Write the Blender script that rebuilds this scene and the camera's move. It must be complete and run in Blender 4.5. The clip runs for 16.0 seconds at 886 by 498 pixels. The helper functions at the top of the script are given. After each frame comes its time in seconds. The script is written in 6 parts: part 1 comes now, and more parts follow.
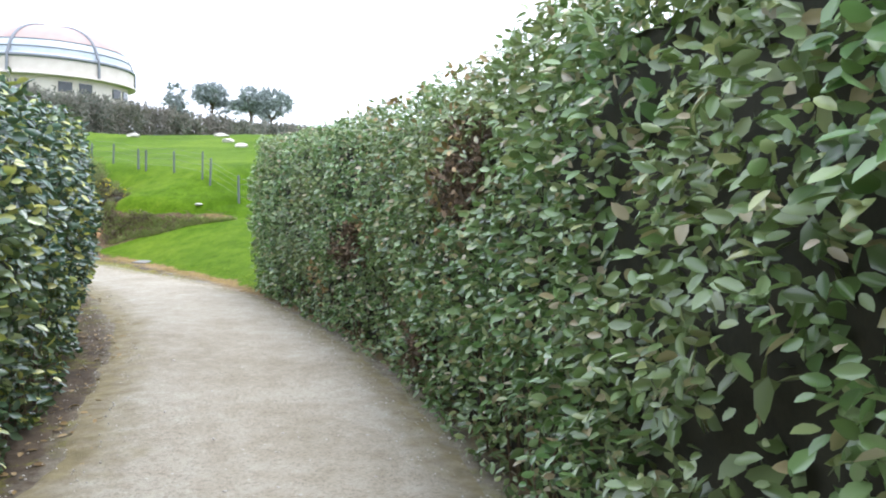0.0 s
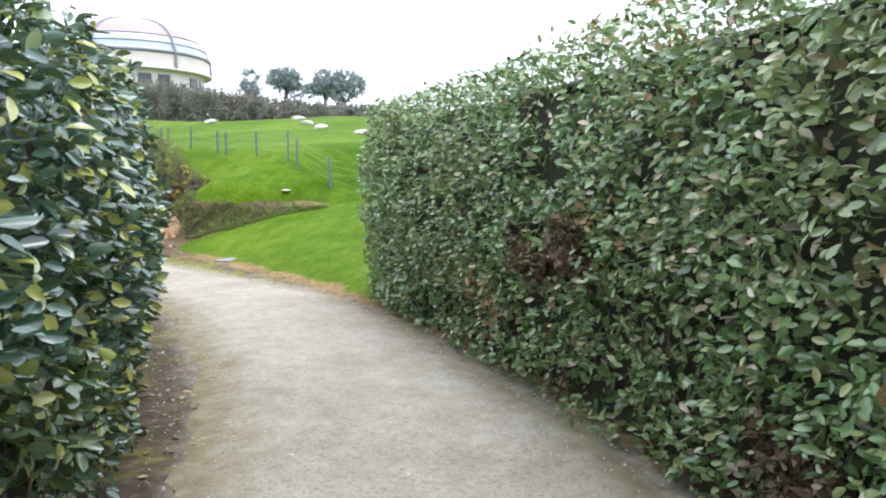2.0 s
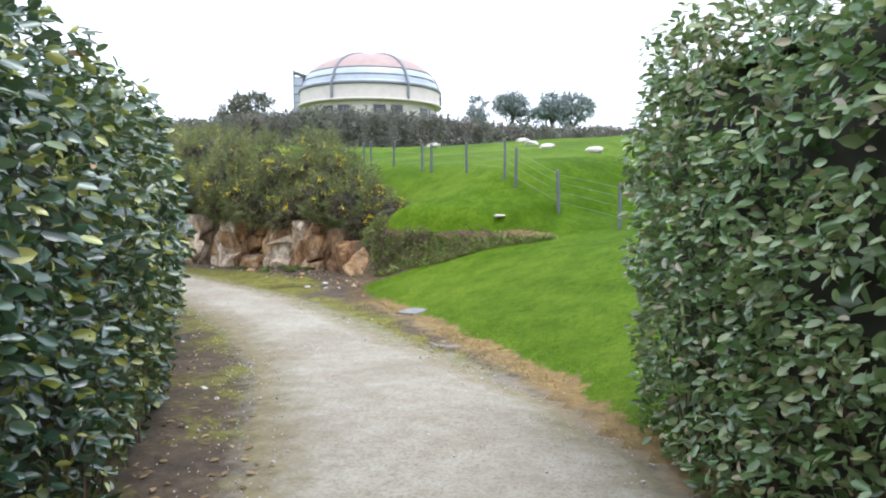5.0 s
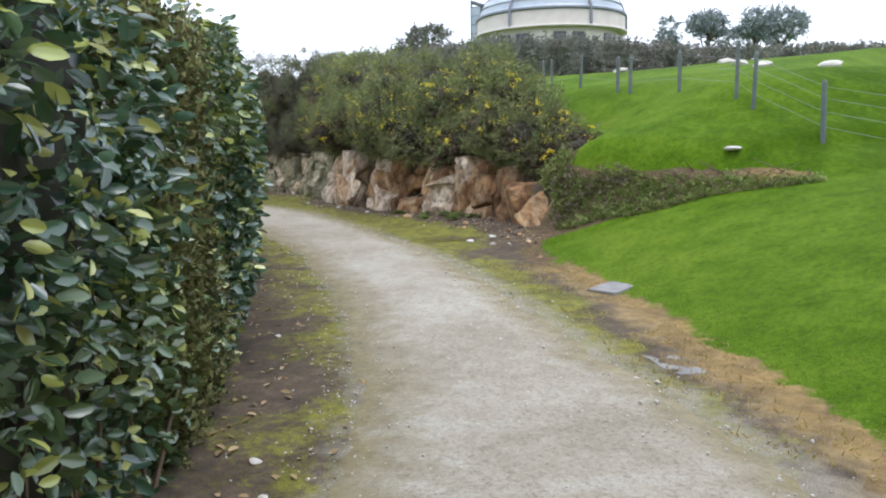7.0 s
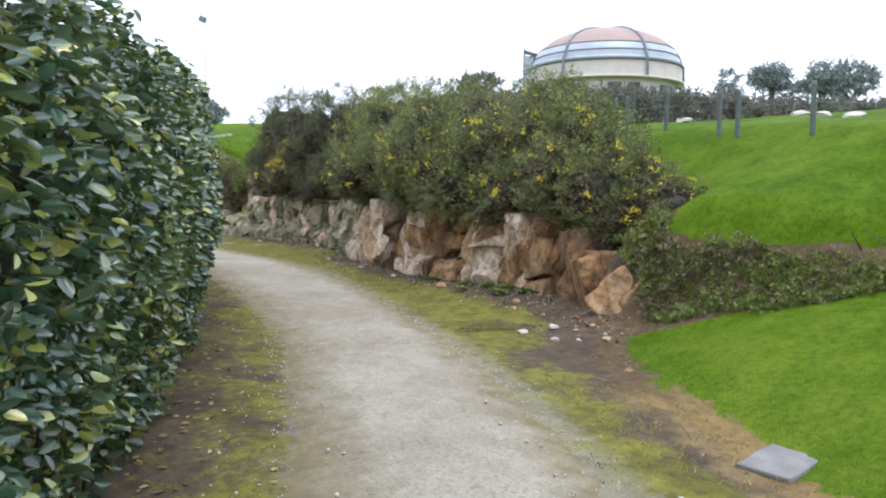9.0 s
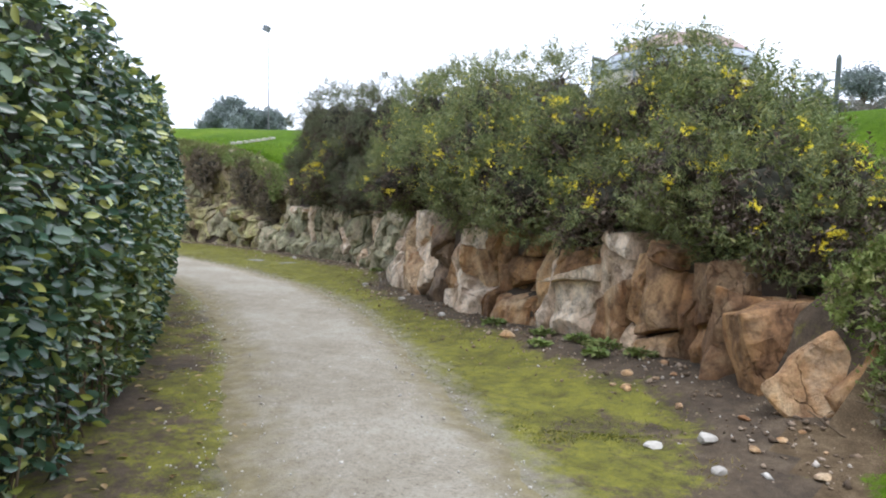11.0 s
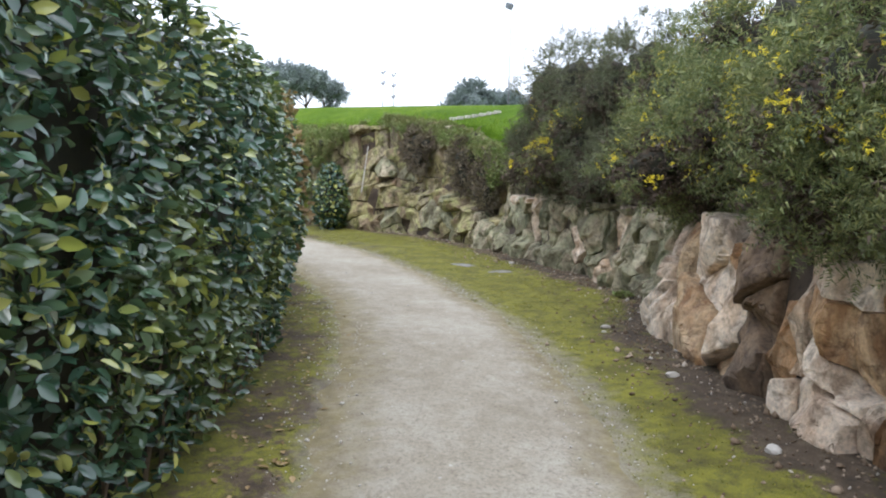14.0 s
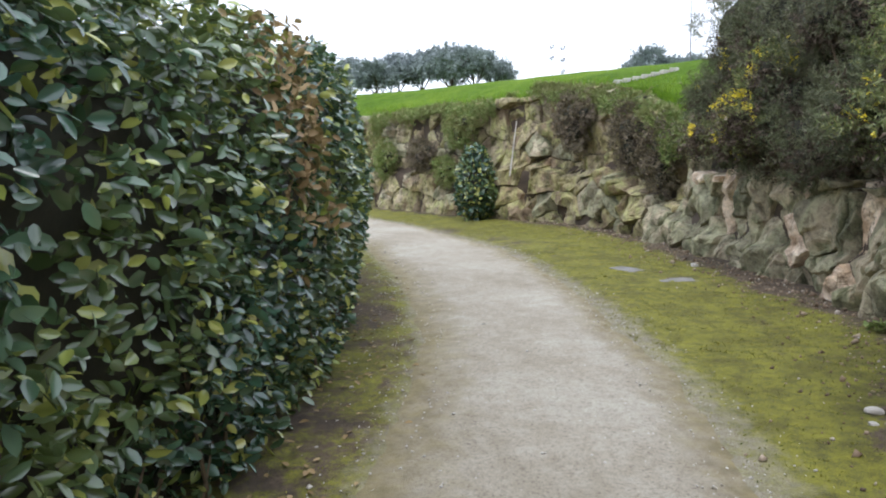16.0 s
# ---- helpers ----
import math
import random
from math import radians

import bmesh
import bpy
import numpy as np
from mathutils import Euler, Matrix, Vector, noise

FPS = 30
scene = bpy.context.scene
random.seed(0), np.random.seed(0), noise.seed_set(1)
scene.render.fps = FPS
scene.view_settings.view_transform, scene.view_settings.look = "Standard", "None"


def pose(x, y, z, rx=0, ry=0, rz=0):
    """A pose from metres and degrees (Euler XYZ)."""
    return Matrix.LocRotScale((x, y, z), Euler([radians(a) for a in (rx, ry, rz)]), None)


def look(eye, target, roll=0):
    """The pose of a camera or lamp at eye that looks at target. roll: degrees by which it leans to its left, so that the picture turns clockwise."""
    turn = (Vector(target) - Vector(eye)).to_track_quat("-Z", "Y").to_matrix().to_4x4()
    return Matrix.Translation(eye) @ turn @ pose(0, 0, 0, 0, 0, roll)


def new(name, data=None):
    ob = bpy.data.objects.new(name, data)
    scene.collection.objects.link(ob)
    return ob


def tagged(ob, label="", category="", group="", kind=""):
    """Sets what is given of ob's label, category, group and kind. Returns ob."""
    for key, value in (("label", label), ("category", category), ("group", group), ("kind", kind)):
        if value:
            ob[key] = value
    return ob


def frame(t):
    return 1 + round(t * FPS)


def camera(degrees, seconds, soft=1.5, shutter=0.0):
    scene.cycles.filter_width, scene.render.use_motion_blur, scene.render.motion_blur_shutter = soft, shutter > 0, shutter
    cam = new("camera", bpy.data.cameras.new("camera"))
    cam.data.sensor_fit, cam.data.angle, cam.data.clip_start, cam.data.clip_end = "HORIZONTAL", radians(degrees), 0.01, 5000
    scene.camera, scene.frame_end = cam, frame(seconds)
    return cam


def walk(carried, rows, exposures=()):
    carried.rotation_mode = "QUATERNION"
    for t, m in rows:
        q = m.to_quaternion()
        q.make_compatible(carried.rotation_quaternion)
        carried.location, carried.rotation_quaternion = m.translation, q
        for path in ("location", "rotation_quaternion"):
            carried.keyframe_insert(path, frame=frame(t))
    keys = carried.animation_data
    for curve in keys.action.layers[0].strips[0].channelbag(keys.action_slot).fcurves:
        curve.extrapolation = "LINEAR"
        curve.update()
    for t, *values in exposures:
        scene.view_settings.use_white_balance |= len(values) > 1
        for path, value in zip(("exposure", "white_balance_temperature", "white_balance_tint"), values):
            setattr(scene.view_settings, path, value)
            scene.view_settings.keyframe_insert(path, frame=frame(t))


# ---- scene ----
cam = camera(62.7, 16.0, soft=2.0)
PATH = [
    (0, (0.003, 0.011, 1.551), (0.009, 2.006, 1.421), 1.6),
    (0.5, (-0.262, 0.834, 1.541), (-0.49, 2.799, 1.247), 2.4),
    (1, (-0.664, 1.485, 1.545), (-0.977, 3.445, 1.293), -1.3),
    (1.5, (-0.93, 2.131, 1.558), (-1.206, 4.098, 1.326), -1.7),
    (2, (-1.203, 2.813, 1.533), (-1.393, 4.795, 1.344), -0.2),
    (2.5, (-1.348, 3.619, 1.524), (-1.55, 5.597, 1.309), -2.3),
    (3, (-1.595, 4.334, 1.485), (-2.018, 6.278, 1.283), 1.1),
    (3.5, (-1.765, 5.07, 1.488), (-2.213, 7.014, 1.353), 0.2),
    (6, (-2.997, 8.55, 1.416), (-3.97, 10.29, 1.256), -0.6),
    (6.5, (-3.377, 9.206, 1.443), (-4.407, 10.891, 1.127), -2.3),
    (7, (-3.84, 9.782, 1.408), (-5.029, 11.364, 1.123), -0.9),
    (7.5, (-4.292, 10.307, 1.46), (-5.488, 11.877, 1.139), -1.1),
    (8, (-4.673, 10.915, 1.477), (-5.924, 12.46, 1.262), 0.6),
    (8.5, (-5.059, 11.579, 1.428), (-6.359, 13.082, 1.203), 0.9),
    (9, (-5.561, 12.108, 1.455), (-6.856, 13.624, 1.299), 0.8),
    (9.5, (-6.022, 12.749, 1.431), (-7.399, 14.194, 1.305), 2.0),
    (10, (-6.623, 13.389, 1.424), (-8.003, 14.83, 1.29), 2.1),
    (12.3, (-8.936, 15.755, 1.492), (-10.563, 16.909, 1.342), 0.4),
    (12.5, (-9.187, 15.967, 1.51), (-10.874, 17.025, 1.328), 1.5),
    (13, (-9.849, 16.377, 1.488), (-11.548, 17.413, 1.283), -0.5),
    (13.5, (-10.485, 16.775, 1.534), (-12.248, 17.705, 1.367), -1.0),
    (14, (-11.111, 17.15, 1.531), (-12.901, 18.02, 1.34), 1.6),
    (14.5, (-11.711, 17.557, 1.539), (-13.567, 18.267, 1.316), -0.7),
    (15, (-12.369, 17.961, 1.541), (-14.24, 18.603, 1.247), -2.3),
    (15.5, (-13.0, 18.37, 1.537), (-14.921, 18.866, 1.284), -1.2),
    (16, (-13.657, 18.743, 1.521), (-15.599, 19.153, 1.278), -1.3),
]
walk(cam, [(t, look(eye, target, roll)) for t, eye, target, roll in PATH], [(0.0, 1.42, 5880, 12), (3.5, 1.42, 5880, 12), (6.0, 0.89, 5880, 12), (10.0, 0.82, 5880, 12), (12.5, 0.88, 5880, 12), (16.0, 0.89, 5880, 12)])

# ---- world and light ----
SUN_EL, SUN_ROT = 74.0, 110.0
world = bpy.data.worlds.new("overcast_sky")
scene.world = world
world.use_nodes = True
wn, wl = world.node_tree.nodes, world.node_tree.links
wn.clear()
sky = wn.new("ShaderNodeTexSky")
sky.sky_type, sky.sun_disc = "NISHITA", False
sky.sun_elevation, sky.sun_rotation = radians(SUN_EL), radians(SUN_ROT)
sky.air_density, sky.dust_density, sky.ozone_density = 1.0, 4.0, 1.0
pale = wn.new("ShaderNodeMix")
pale.data_type = "RGBA"
pale.inputs[0].default_value = 0.88
pale.inputs[7].default_value = (10.6, 11.0, 11.6, 1)
bg = wn.new("ShaderNodeBackground")
bg.inputs[1].default_value = 0.1
wout = wn.new("ShaderNodeOutputWorld")
wl.new(sky.outputs[0], pale.inputs[6])
wl.new(pale.outputs[2], bg.inputs[0])
wl.new(bg.outputs[0], wout.inputs[0])

sun_data = bpy.data.lights.new("sun", "SUN")
sun_data.energy, sun_data.angle, sun_data.color = 0.9, radians(30), (1.0, 0.96, 0.9)
sun = new("sun", sun_data)
sun.matrix_world = look((0, 0, 60), (0 - 60 / math.tan(radians(SUN_EL)) * math.sin(radians(SUN_ROT)),
                                     0 - 60 / math.tan(radians(SUN_EL)) * math.cos(radians(SUN_ROT)), 0))


# ---- numeric helpers ----
rng = np.random.default_rng(7)


def hash2(ix, iy, seed):
    v = np.sin(ix * 127.1 + iy * 311.7 + seed * 74.7) * 43758.5453
    return v - np.floor(v)


def vnoise(x, y, seed=0):
    """Smooth value noise in 0..1."""
    x, y = np.asarray(x, float), np.asarray(y, float)
    ix, iy = np.floor(x), np.floor(y)
    fx, fy = x - ix, y - iy
    fx, fy = fx * fx * (3 - 2 * fx), fy * fy * (3 - 2 * fy)
    a, b = hash2(ix, iy, seed), hash2(ix + 1, iy, seed)
    c, d = hash2(ix, iy + 1, seed), hash2(ix + 1, iy + 1, seed)
    return (a * (1 - fx) + b * fx) * (1 - fy) + (c * (1 - fx) + d * fx) * fy


def fbm(x, y, seed=0, octaves=4):
    """Fractal noise about 0, within -1..1."""
    total, amp, norm = 0, 1.0, 0.0
    for k in range(octaves):
        total = total + amp * (vnoise(np.asarray(x) * 2 ** k, np.asarray(y) * 2 ** k, seed + k) - 0.5) * 2
        norm += amp
        amp *= 0.5
    return total / norm


def smooth(a, b, x):
    t = np.clip((np.asarray(x, float) - a) / (b - a), 0, 1)
    return t * t * (3 - 2 * t)


class Line:
    """A plan curve through a few points, resampled evenly, with its right-hand normals."""

    def __init__(self, pts, step=0.2):
        p = np.array(pts, float)
        for _ in range(2):
            mid = [p[0]]
            for a, b in zip(p[:-1], p[1:]):
                mid += [a * 0.75 + b * 0.25, a * 0.25 + b * 0.75]
            p = np.array(mid + [p[-1]])
        seg = np.r_[0, np.cumsum(np.linalg.norm(np.diff(p, axis=0), axis=1))]
        self.length = seg[-1]
        n = max(2, int(self.length / step) + 1)
        self.s = np.linspace(0, self.length, n)
        self.p = np.c_[np.interp(self.s, seg, p[:, 0]), np.interp(self.s, seg, p[:, 1])]
        t = np.gradient(self.p, axis=0)
        self.t = t / np.linalg.norm(t, axis=1)[:, None]
        self.n = np.c_[self.t[:, 1], -self.t[:, 0]]
        # normals averaged over about a metre and a half, for thick things built on the line
        w = max(1, int(0.75 / (self.length / n)))
        pad = np.pad(self.n, ((w, w), (0, 0)), mode="edge")
        soft_n = np.stack([np.convolve(pad[:, k], np.ones(2 * w + 1) / (2 * w + 1), mode="valid") for k in (0, 1)], -1)
        self.soft_n = soft_n / np.linalg.norm(soft_n, axis=1, keepdims=True)

    def at(self, s, d=0.0):
        """Points at arc length s, d metres to the right."""
        x, y = np.interp(s, self.s, self.p[:, 0]), np.interp(s, self.s, self.p[:, 1])
        nx, ny = np.interp(s, self.s, self.n[:, 0]), np.interp(s, self.s, self.n[:, 1])
        return np.stack([x + nx * d, y + ny * d], -1)

    def normal(self, s):
        n = np.stack([np.interp(s, self.s, self.n[:, 0]), np.interp(s, self.s, self.n[:, 1])], -1)
        return n / np.linalg.norm(n, axis=-1, keepdims=True)

    def soft_normal(self, s):
        n = np.stack([np.interp(s, self.s, self.soft_n[:, 0]), np.interp(s, self.s, self.soft_n[:, 1])], -1)
        return n / np.linalg.norm(n, axis=-1, keepdims=True)

    def near(self, x, y):
        """Signed distance (right: plus) and arc length of the nearest place."""
        q = np.stack([np.ravel(x), np.ravel(y)], -1)
        d, s = np.empty(len(q)), np.empty(len(q))
        for i in range(0, len(q), 20000):
            c = q[i:i + 20000]
            k = ((c[:, None, 0] - self.p[None, :, 0]) ** 2 + (c[:, None, 1] - self.p[None, :, 1]) ** 2).argmin(1)
            v = c - self.p[k]
            along = (v * self.t[k]).sum(1)
            side = (v * self.n[k]).sum(1)
            far = np.hypot(v[:, 0], v[:, 1])
            d[i:i + 20000] = np.where(np.abs(along) > 0.3, np.sign(side + 1e-9) * far, side)
            s[i:i + 20000] = self.s[k] + np.clip(along, -0.3, 0.3)
        return d.reshape(np.shape(x)), s.reshape(np.shape(x))

    def s_of(self, x, y):
        return float(self.near(np.array([x]), np.array([y]))[1][0])


# ---- the plan ----
# foot of the rising ground: lawn edge first, then the foot of the rock
FOOT = Line([(1.9, -8), (1.7, 0), (1.0, 3.8), (0.3, 6.2), (-0.9, 8.9), (-2.1, 10.9), (-2.95, 12.0), (-3.5, 12.75), (-4.25, 13.8),
             (-5.3, 14.85), (-6.4, 16.1), (-7.2, 16.85), (-7.95, 17.35), (-8.6, 18.2), (-8.85, 19.0), (-9.3, 19.45), (-10.2, 19.8), (-11.3, 20.1),
             (-12.6, 20.6), (-14.0, 21.0), (-15.2, 21.55), (-16.5, 22.1), (-17.05, 22.5), (-17.5, 23.15), (-18.4, 23.75), (-19.8, 24.05), (-21.6, 24.35), (-23.6, 24.75), (-25.5, 25.1),
             (-27.4, 25.15), (-29.4, 24.8), (-32, 23.5), (-35, 22.4), (-38, 21.5), (-43, 19), (-49, 13), (-55, 2), (-60, -20)], 0.15)
ROCK0 = FOOT.s_of(-8.9, 19.2)
CLIFF0 = FOOT.s_of(-25.3, 25.2)
HEDGE_L = Line([(-0.9, -3.5), (-1.25, -1.5), (-1.7, 1.5), (-2.45, 4.3), (-3.45, 7.0), (-4.55, 8.8), (-5.95, 10.8), (-6.95, 12.0), (-7.9, 12.85),
                (-9.05, 13.75), (-10.15, 14.6), (-11.85, 15.88), (-13.45, 16.8), (-15.55, 17.93), (-18.15, 18.87), (-20.1, 19.27),
                (-22.5, 19.45), (-25, 19.3), (-28, 18.6), (-32, 17)], 0.1)
HEDGE_R = Line([(1.5, -6), (1.3, -3), (1.0, 0), (0.42, 3.77), (0.02, 5.15), (-0.26, 6.2), (-0.78, 7.4), (-1.45, 8.9), (-2.5, 10.9), (-3.12, 12.1)], 0.1)
PATH_R = Line([(1.35, -6), (1.15, -3), (0.85, 0), (0.3, 3.8), (-0.4, 6.2), (-1.55, 8.9), (-2.65, 10.9), (-3.45, 12.0), (-4.4, 12.98), (-5.28, 13.65), (-6.2, 14.4),
               (-7.75, 15.75), (-9.3, 16.95), (-10.2, 17.5), (-12.3, 18.7), (-14.7, 20.05), (-16.1, 20.65), (-17.9, 21.2), (-20.4, 21.75),
               (-22.4, 21.98), (-24.7, 22.2), (-26.5, 22.1), (-30.2, 21.6), (-33.5, 20.8), (-38, 19.2), (-44, 15)], 0.15)
PATH_L = Line([(-0.55, -6), (-0.75, -3), (-1.2, 0), (-2.05, 4.0), (-3.0, 6.8), (-3.75, 8.4), (-4.95, 10.5), (-5.7, 11.5), (-6.55, 12.65), (-7.45, 13.5),
               (-8.3, 14.3), (-10.1, 15.72), (-11.7, 16.75), (-13.9, 17.85), (-15.7, 18.55), (-17.2, 19.15), (-18.5, 19.6), (-20.6, 19.98),
               (-23, 20.15), (-27.3, 20.1), (-31, 19.3), (-36, 17.5), (-42, 13)], 0.15)


def rock_top(s):
    """Height of the rock face along its foot."""
    return np.interp(s - ROCK0, [0, 0.5, 1.5, 3, 7, 10, 13.5, CLIFF0 - ROCK0 - 1.2, CLIFF0 - ROCK0 + 0.6, CLIFF0 - ROCK0 + 2, CLIFF0 - ROCK0 + 5.3, CLIFF0 - ROCK0 + 6.6, 45],
                     [0.62, 0.8, 0.95, 1.1, 1.22, 1.25, 1.25, 1.35, 2.3, 2.8, 3.25, 3.0, 3.2])


def terrain(x, y):
    x, y = np.asarray(x, float), np.asarray(y, float)
    d, s = FOOT.near(x, y)
    out = np.maximum(d, 0)
    # lawn side: a steep skirt, then the long slope
    z_lawn = 0.36 * np.minimum(out, 2.4) + 0.17 * np.clip(out - 2.4, 0, 2.2) + 0.09 * np.clip(out - 4.6, 0, 48)
    u = y - 18.95
    z_up = 1.1 + 0.36 * np.clip(u, 0, 2.6) + 0.102 * np.clip(u - 2.6, 0, 50)
    m = smooth(-3.4, -6.2, x) * smooth(-0.1, 0.5, u + 0.12 * fbm(x * 1.3, y * 1.3, 3))
    z_lawn = z_lawn + m * np.maximum(z_up - z_lawn, 0)
    # rock side: a step, then the hill behind it
    top = rock_top(s)
    cliff = smooth(CLIFF0 - 2, CLIFF0 + 2, s)
    z_rock = top * smooth(0.45 + 0.25 * cliff, 0.75 + 0.3 * cliff, out) + (1 - cliff) * np.maximum(2.2 - top, 0) * smooth(0.3, 3.2, out) \
        + (1 - cliff) * 0.102 * np.clip(out - 0.4, 0, 45) + cliff * (np.maximum(np.interp(-x, [26, 32, 40, 47], [3.8, 3.95, 4.3, 4.5]) - top, 0) * smooth(0.6, 5.2, out) ** 0.8 + 0.08 * np.clip(out - 5.2, 0, 40))
    w = smooth(ROCK0 - 0.3, ROCK0 + 1.2, s)
    z = z_lawn * (1 - w) + z_rock * w
    z = np.where(d > 0, z + 0.05 * np.clip(out - 50, 0, 90) - 1.4 * smooth(-9.5, -5, x) * smooth(22, 45, y) + 0.6 * smooth(-28, -16, x) * smooth(-7, -10, x) * smooth(30, 60, y), 0)
    # loose earth heaped against the foot of the rock
    heap = np.interp(s - ROCK0, [-1.0, 0.0, 1.5, 4, 8, 20], [0, 0.22, 0.2, 0.1, 0.06, 0.05])
    z = z + np.where(d <= 0.3, heap * np.exp(-(np.minimum(d, 0) / 0.75) ** 2), heap * (1 - w))
    near_path = np.maximum(smooth(-0.1, 0.5, PATH_R.near(x, y)[0]), smooth(0.1, -0.5, PATH_L.near(x, y)[0]))
    rough = 0.02 * fbm(x * 2.3, y * 2.3, 11) + np.minimum(out, 6) / 6 * 0.06 * fbm(x * 0.35, y * 0.35, 5)
    return z + rough * near_path


def ground_z(x, y):
    return float(terrain(np.array([x]), np.array([y]))[0])


# ---- mesh helpers ----
def mesh_from(name, V, F, mat, shade=False, attrs=None):
    """A mesh from arrays; F is (n, 3) or (n, 4)."""
    V, F = np.asarray(V, np.float32), np.asarray(F, np.int32)
    me = bpy.data.meshes.new(name)
    me.vertices.add(len(V))
    me.vertices.foreach_set("co", V.ravel())
    me.loops.add(F.size)
    me.loops.foreach_set("vertex_index", F.ravel())
    me.polygons.add(len(F))
    me.polygons.foreach_set("loop_start", np.arange(0, F.size, F.shape[1], dtype=np.int32))
    me.update(calc_edges=True)
    if shade:
        me.polygons.foreach_set("use_smooth", np.ones(len(F), bool))
    for key, values in (attrs or {}).items():
        at = me.attributes.new(key, "FLOAT", "POINT")
        at.data.foreach_set("value", np.asarray(values, np.float32))
    if mat:
        me.materials.append(mat)
    return me


def mesh_of(name, bm, mat, shade=False):
    me = bpy.data.meshes.new(name)
    bm.normal_update()
    bm.to_mesh(me)
    bm.free()
    if shade:
        for p in me.polygons:
            p.use_smooth = True
    if mat:
        me.materials.append(mat)
    return me


def under(name, me, parent, label=""):
    """One mesh object as a part of parent."""
    ob = new(name, me)
    ob.parent = parent
    if label:
        tagged(ob, label)
    return ob


def part(name, bm, material, parent, label="", shade=False):
    return under(name, mesh_of(name, bm, material, shade), parent, label)


def thing(name, m, label, category, group="", kind=""):
    ob = new(name)
    ob.matrix_world = m
    ob.empty_display_size = 0.2
    return tagged(ob, label, category, group, kind)


def box(bm, sx, sy, sz, m=Matrix(), bevel=0.0):
    r = bmesh.ops.create_cube(bm, size=1, matrix=m @ Matrix.Diagonal((sx, sy, sz, 1)))
    if bevel:
        es = list({e for v in r["verts"] for e in v.link_edges})
        bmesh.ops.bevel(bm, geom=es, offset=bevel, segments=2, profile=0.6, affect="EDGES")


def rod(bm, a, b, r0, r1=None, sides=8):
    a, b = Vector(a), Vector(b)
    m = Matrix.Translation((a + b) / 2) @ (b - a).to_track_quat("Z", "Y").to_matrix().to_4x4()
    bmesh.ops.create_cone(bm, cap_ends=True, segments=sides, radius1=r0, radius2=r0 if r1 is None else r1, depth=(b - a).length, matrix=m)


def tube(bm, pts, r, sides=6):
    """One bent tube through the points."""
    rings = []
    for k, p in enumerate(pts):
        d = (pts[min(k + 1, len(pts) - 1)] - pts[max(k - 1, 0)]).normalized()
        m = d.to_track_quat("Z", "Y").to_matrix()
        rings.append([bm.verts.new(p + m @ Vector((r * math.cos(6.28319 * i / sides), r * math.sin(6.28319 * i / sides), 0))) for i in range(sides)])
    for a, b in zip(rings[:-1], rings[1:]):
        for i in range(sides):
            bm.faces.new((a[i], a[(i + 1) % sides], b[(i + 1) % sides], b[i]))
    bm.faces.new(rings[0][::-1])
    bm.faces.new(rings[-1])


def frames_of(axis, normal):
    """Unit axis, side and normal of many leaves."""
    a = axis / np.linalg.norm(axis, axis=1, keepdims=True)
    b = np.cross(normal, a)
    b /= np.linalg.norm(b, axis=1, keepdims=True) + 1e-9
    return a, b, np.cross(a, b)


LEAF = np.array([(0, 0, 0), (0.16, 0.17, 0.05), (0.48, 0.26, 0.07), (0.80, 0.17, 0.03), (1, 0, -0.08), (0.80, -0.17, 0.03), (0.48, -0.26, 0.07), (0.16, -0.17, 0.05)])
LEAF_F = np.array([(0, 1, 2, 3, 4), (0, 4, 5, 6, 7)])


LEAF6 = np.array([(0, 0, 0), (1, 0, -0.06), (0.34, 0.27, 0.07), (0.72, 0.21, 0.05), (0.34, -0.27, 0.07), (0.72, -0.21, 0.05)])
LEAF6_F = np.array([(0, 1, 3, 2), (1, 0, 4, 5)])


def leaves(o, axis, normal, size, light=False):
    """Folded oval leaves: arrays of vertices and faces."""
    a, b, n = frames_of(axis, normal)
    T, TF = (LEAF6, LEAF6_F) if light else (LEAF, LEAF_F)
    V = o[:, None] + size[:, None, None] * (a[:, None] * T[None, :, :1] + b[:, None] * T[None, :, 1:2] + n[:, None] * T[None, :, 2:])
    F = (np.arange(len(o)) * len(T))[:, None, None] + TF[None]
    return V.reshape(-1, 3), F.reshape(-1, TF.shape[1])


def spray_template(seed, segs=6, spread=0.42, fine=1.0):
    r = np.random.default_rng(seed)
    stem = np.c_[np.linspace(0, 1, segs + 1), 0.04 * r.normal(size=segs + 1), 0.04 * r.normal(size=segs + 1)]
    verts, faces = [], []
    for k in range(segs):
        for _ in range(2):
            ph = r.uniform(0, 6.283)
            ln = spread * (1.1 - 0.6 * k / segs) * r.uniform(0.7, 1.2)
            faces.append((len(verts), len(verts) + 1, len(verts) + 2))
            verts += [stem[k], stem[k] + fine * (stem[k + 1] - stem[k]), stem[k] + np.array([0.75 * ln, ln * math.cos(ph), ln * math.sin(ph)])]
    return np.array(verts), np.array(faces)


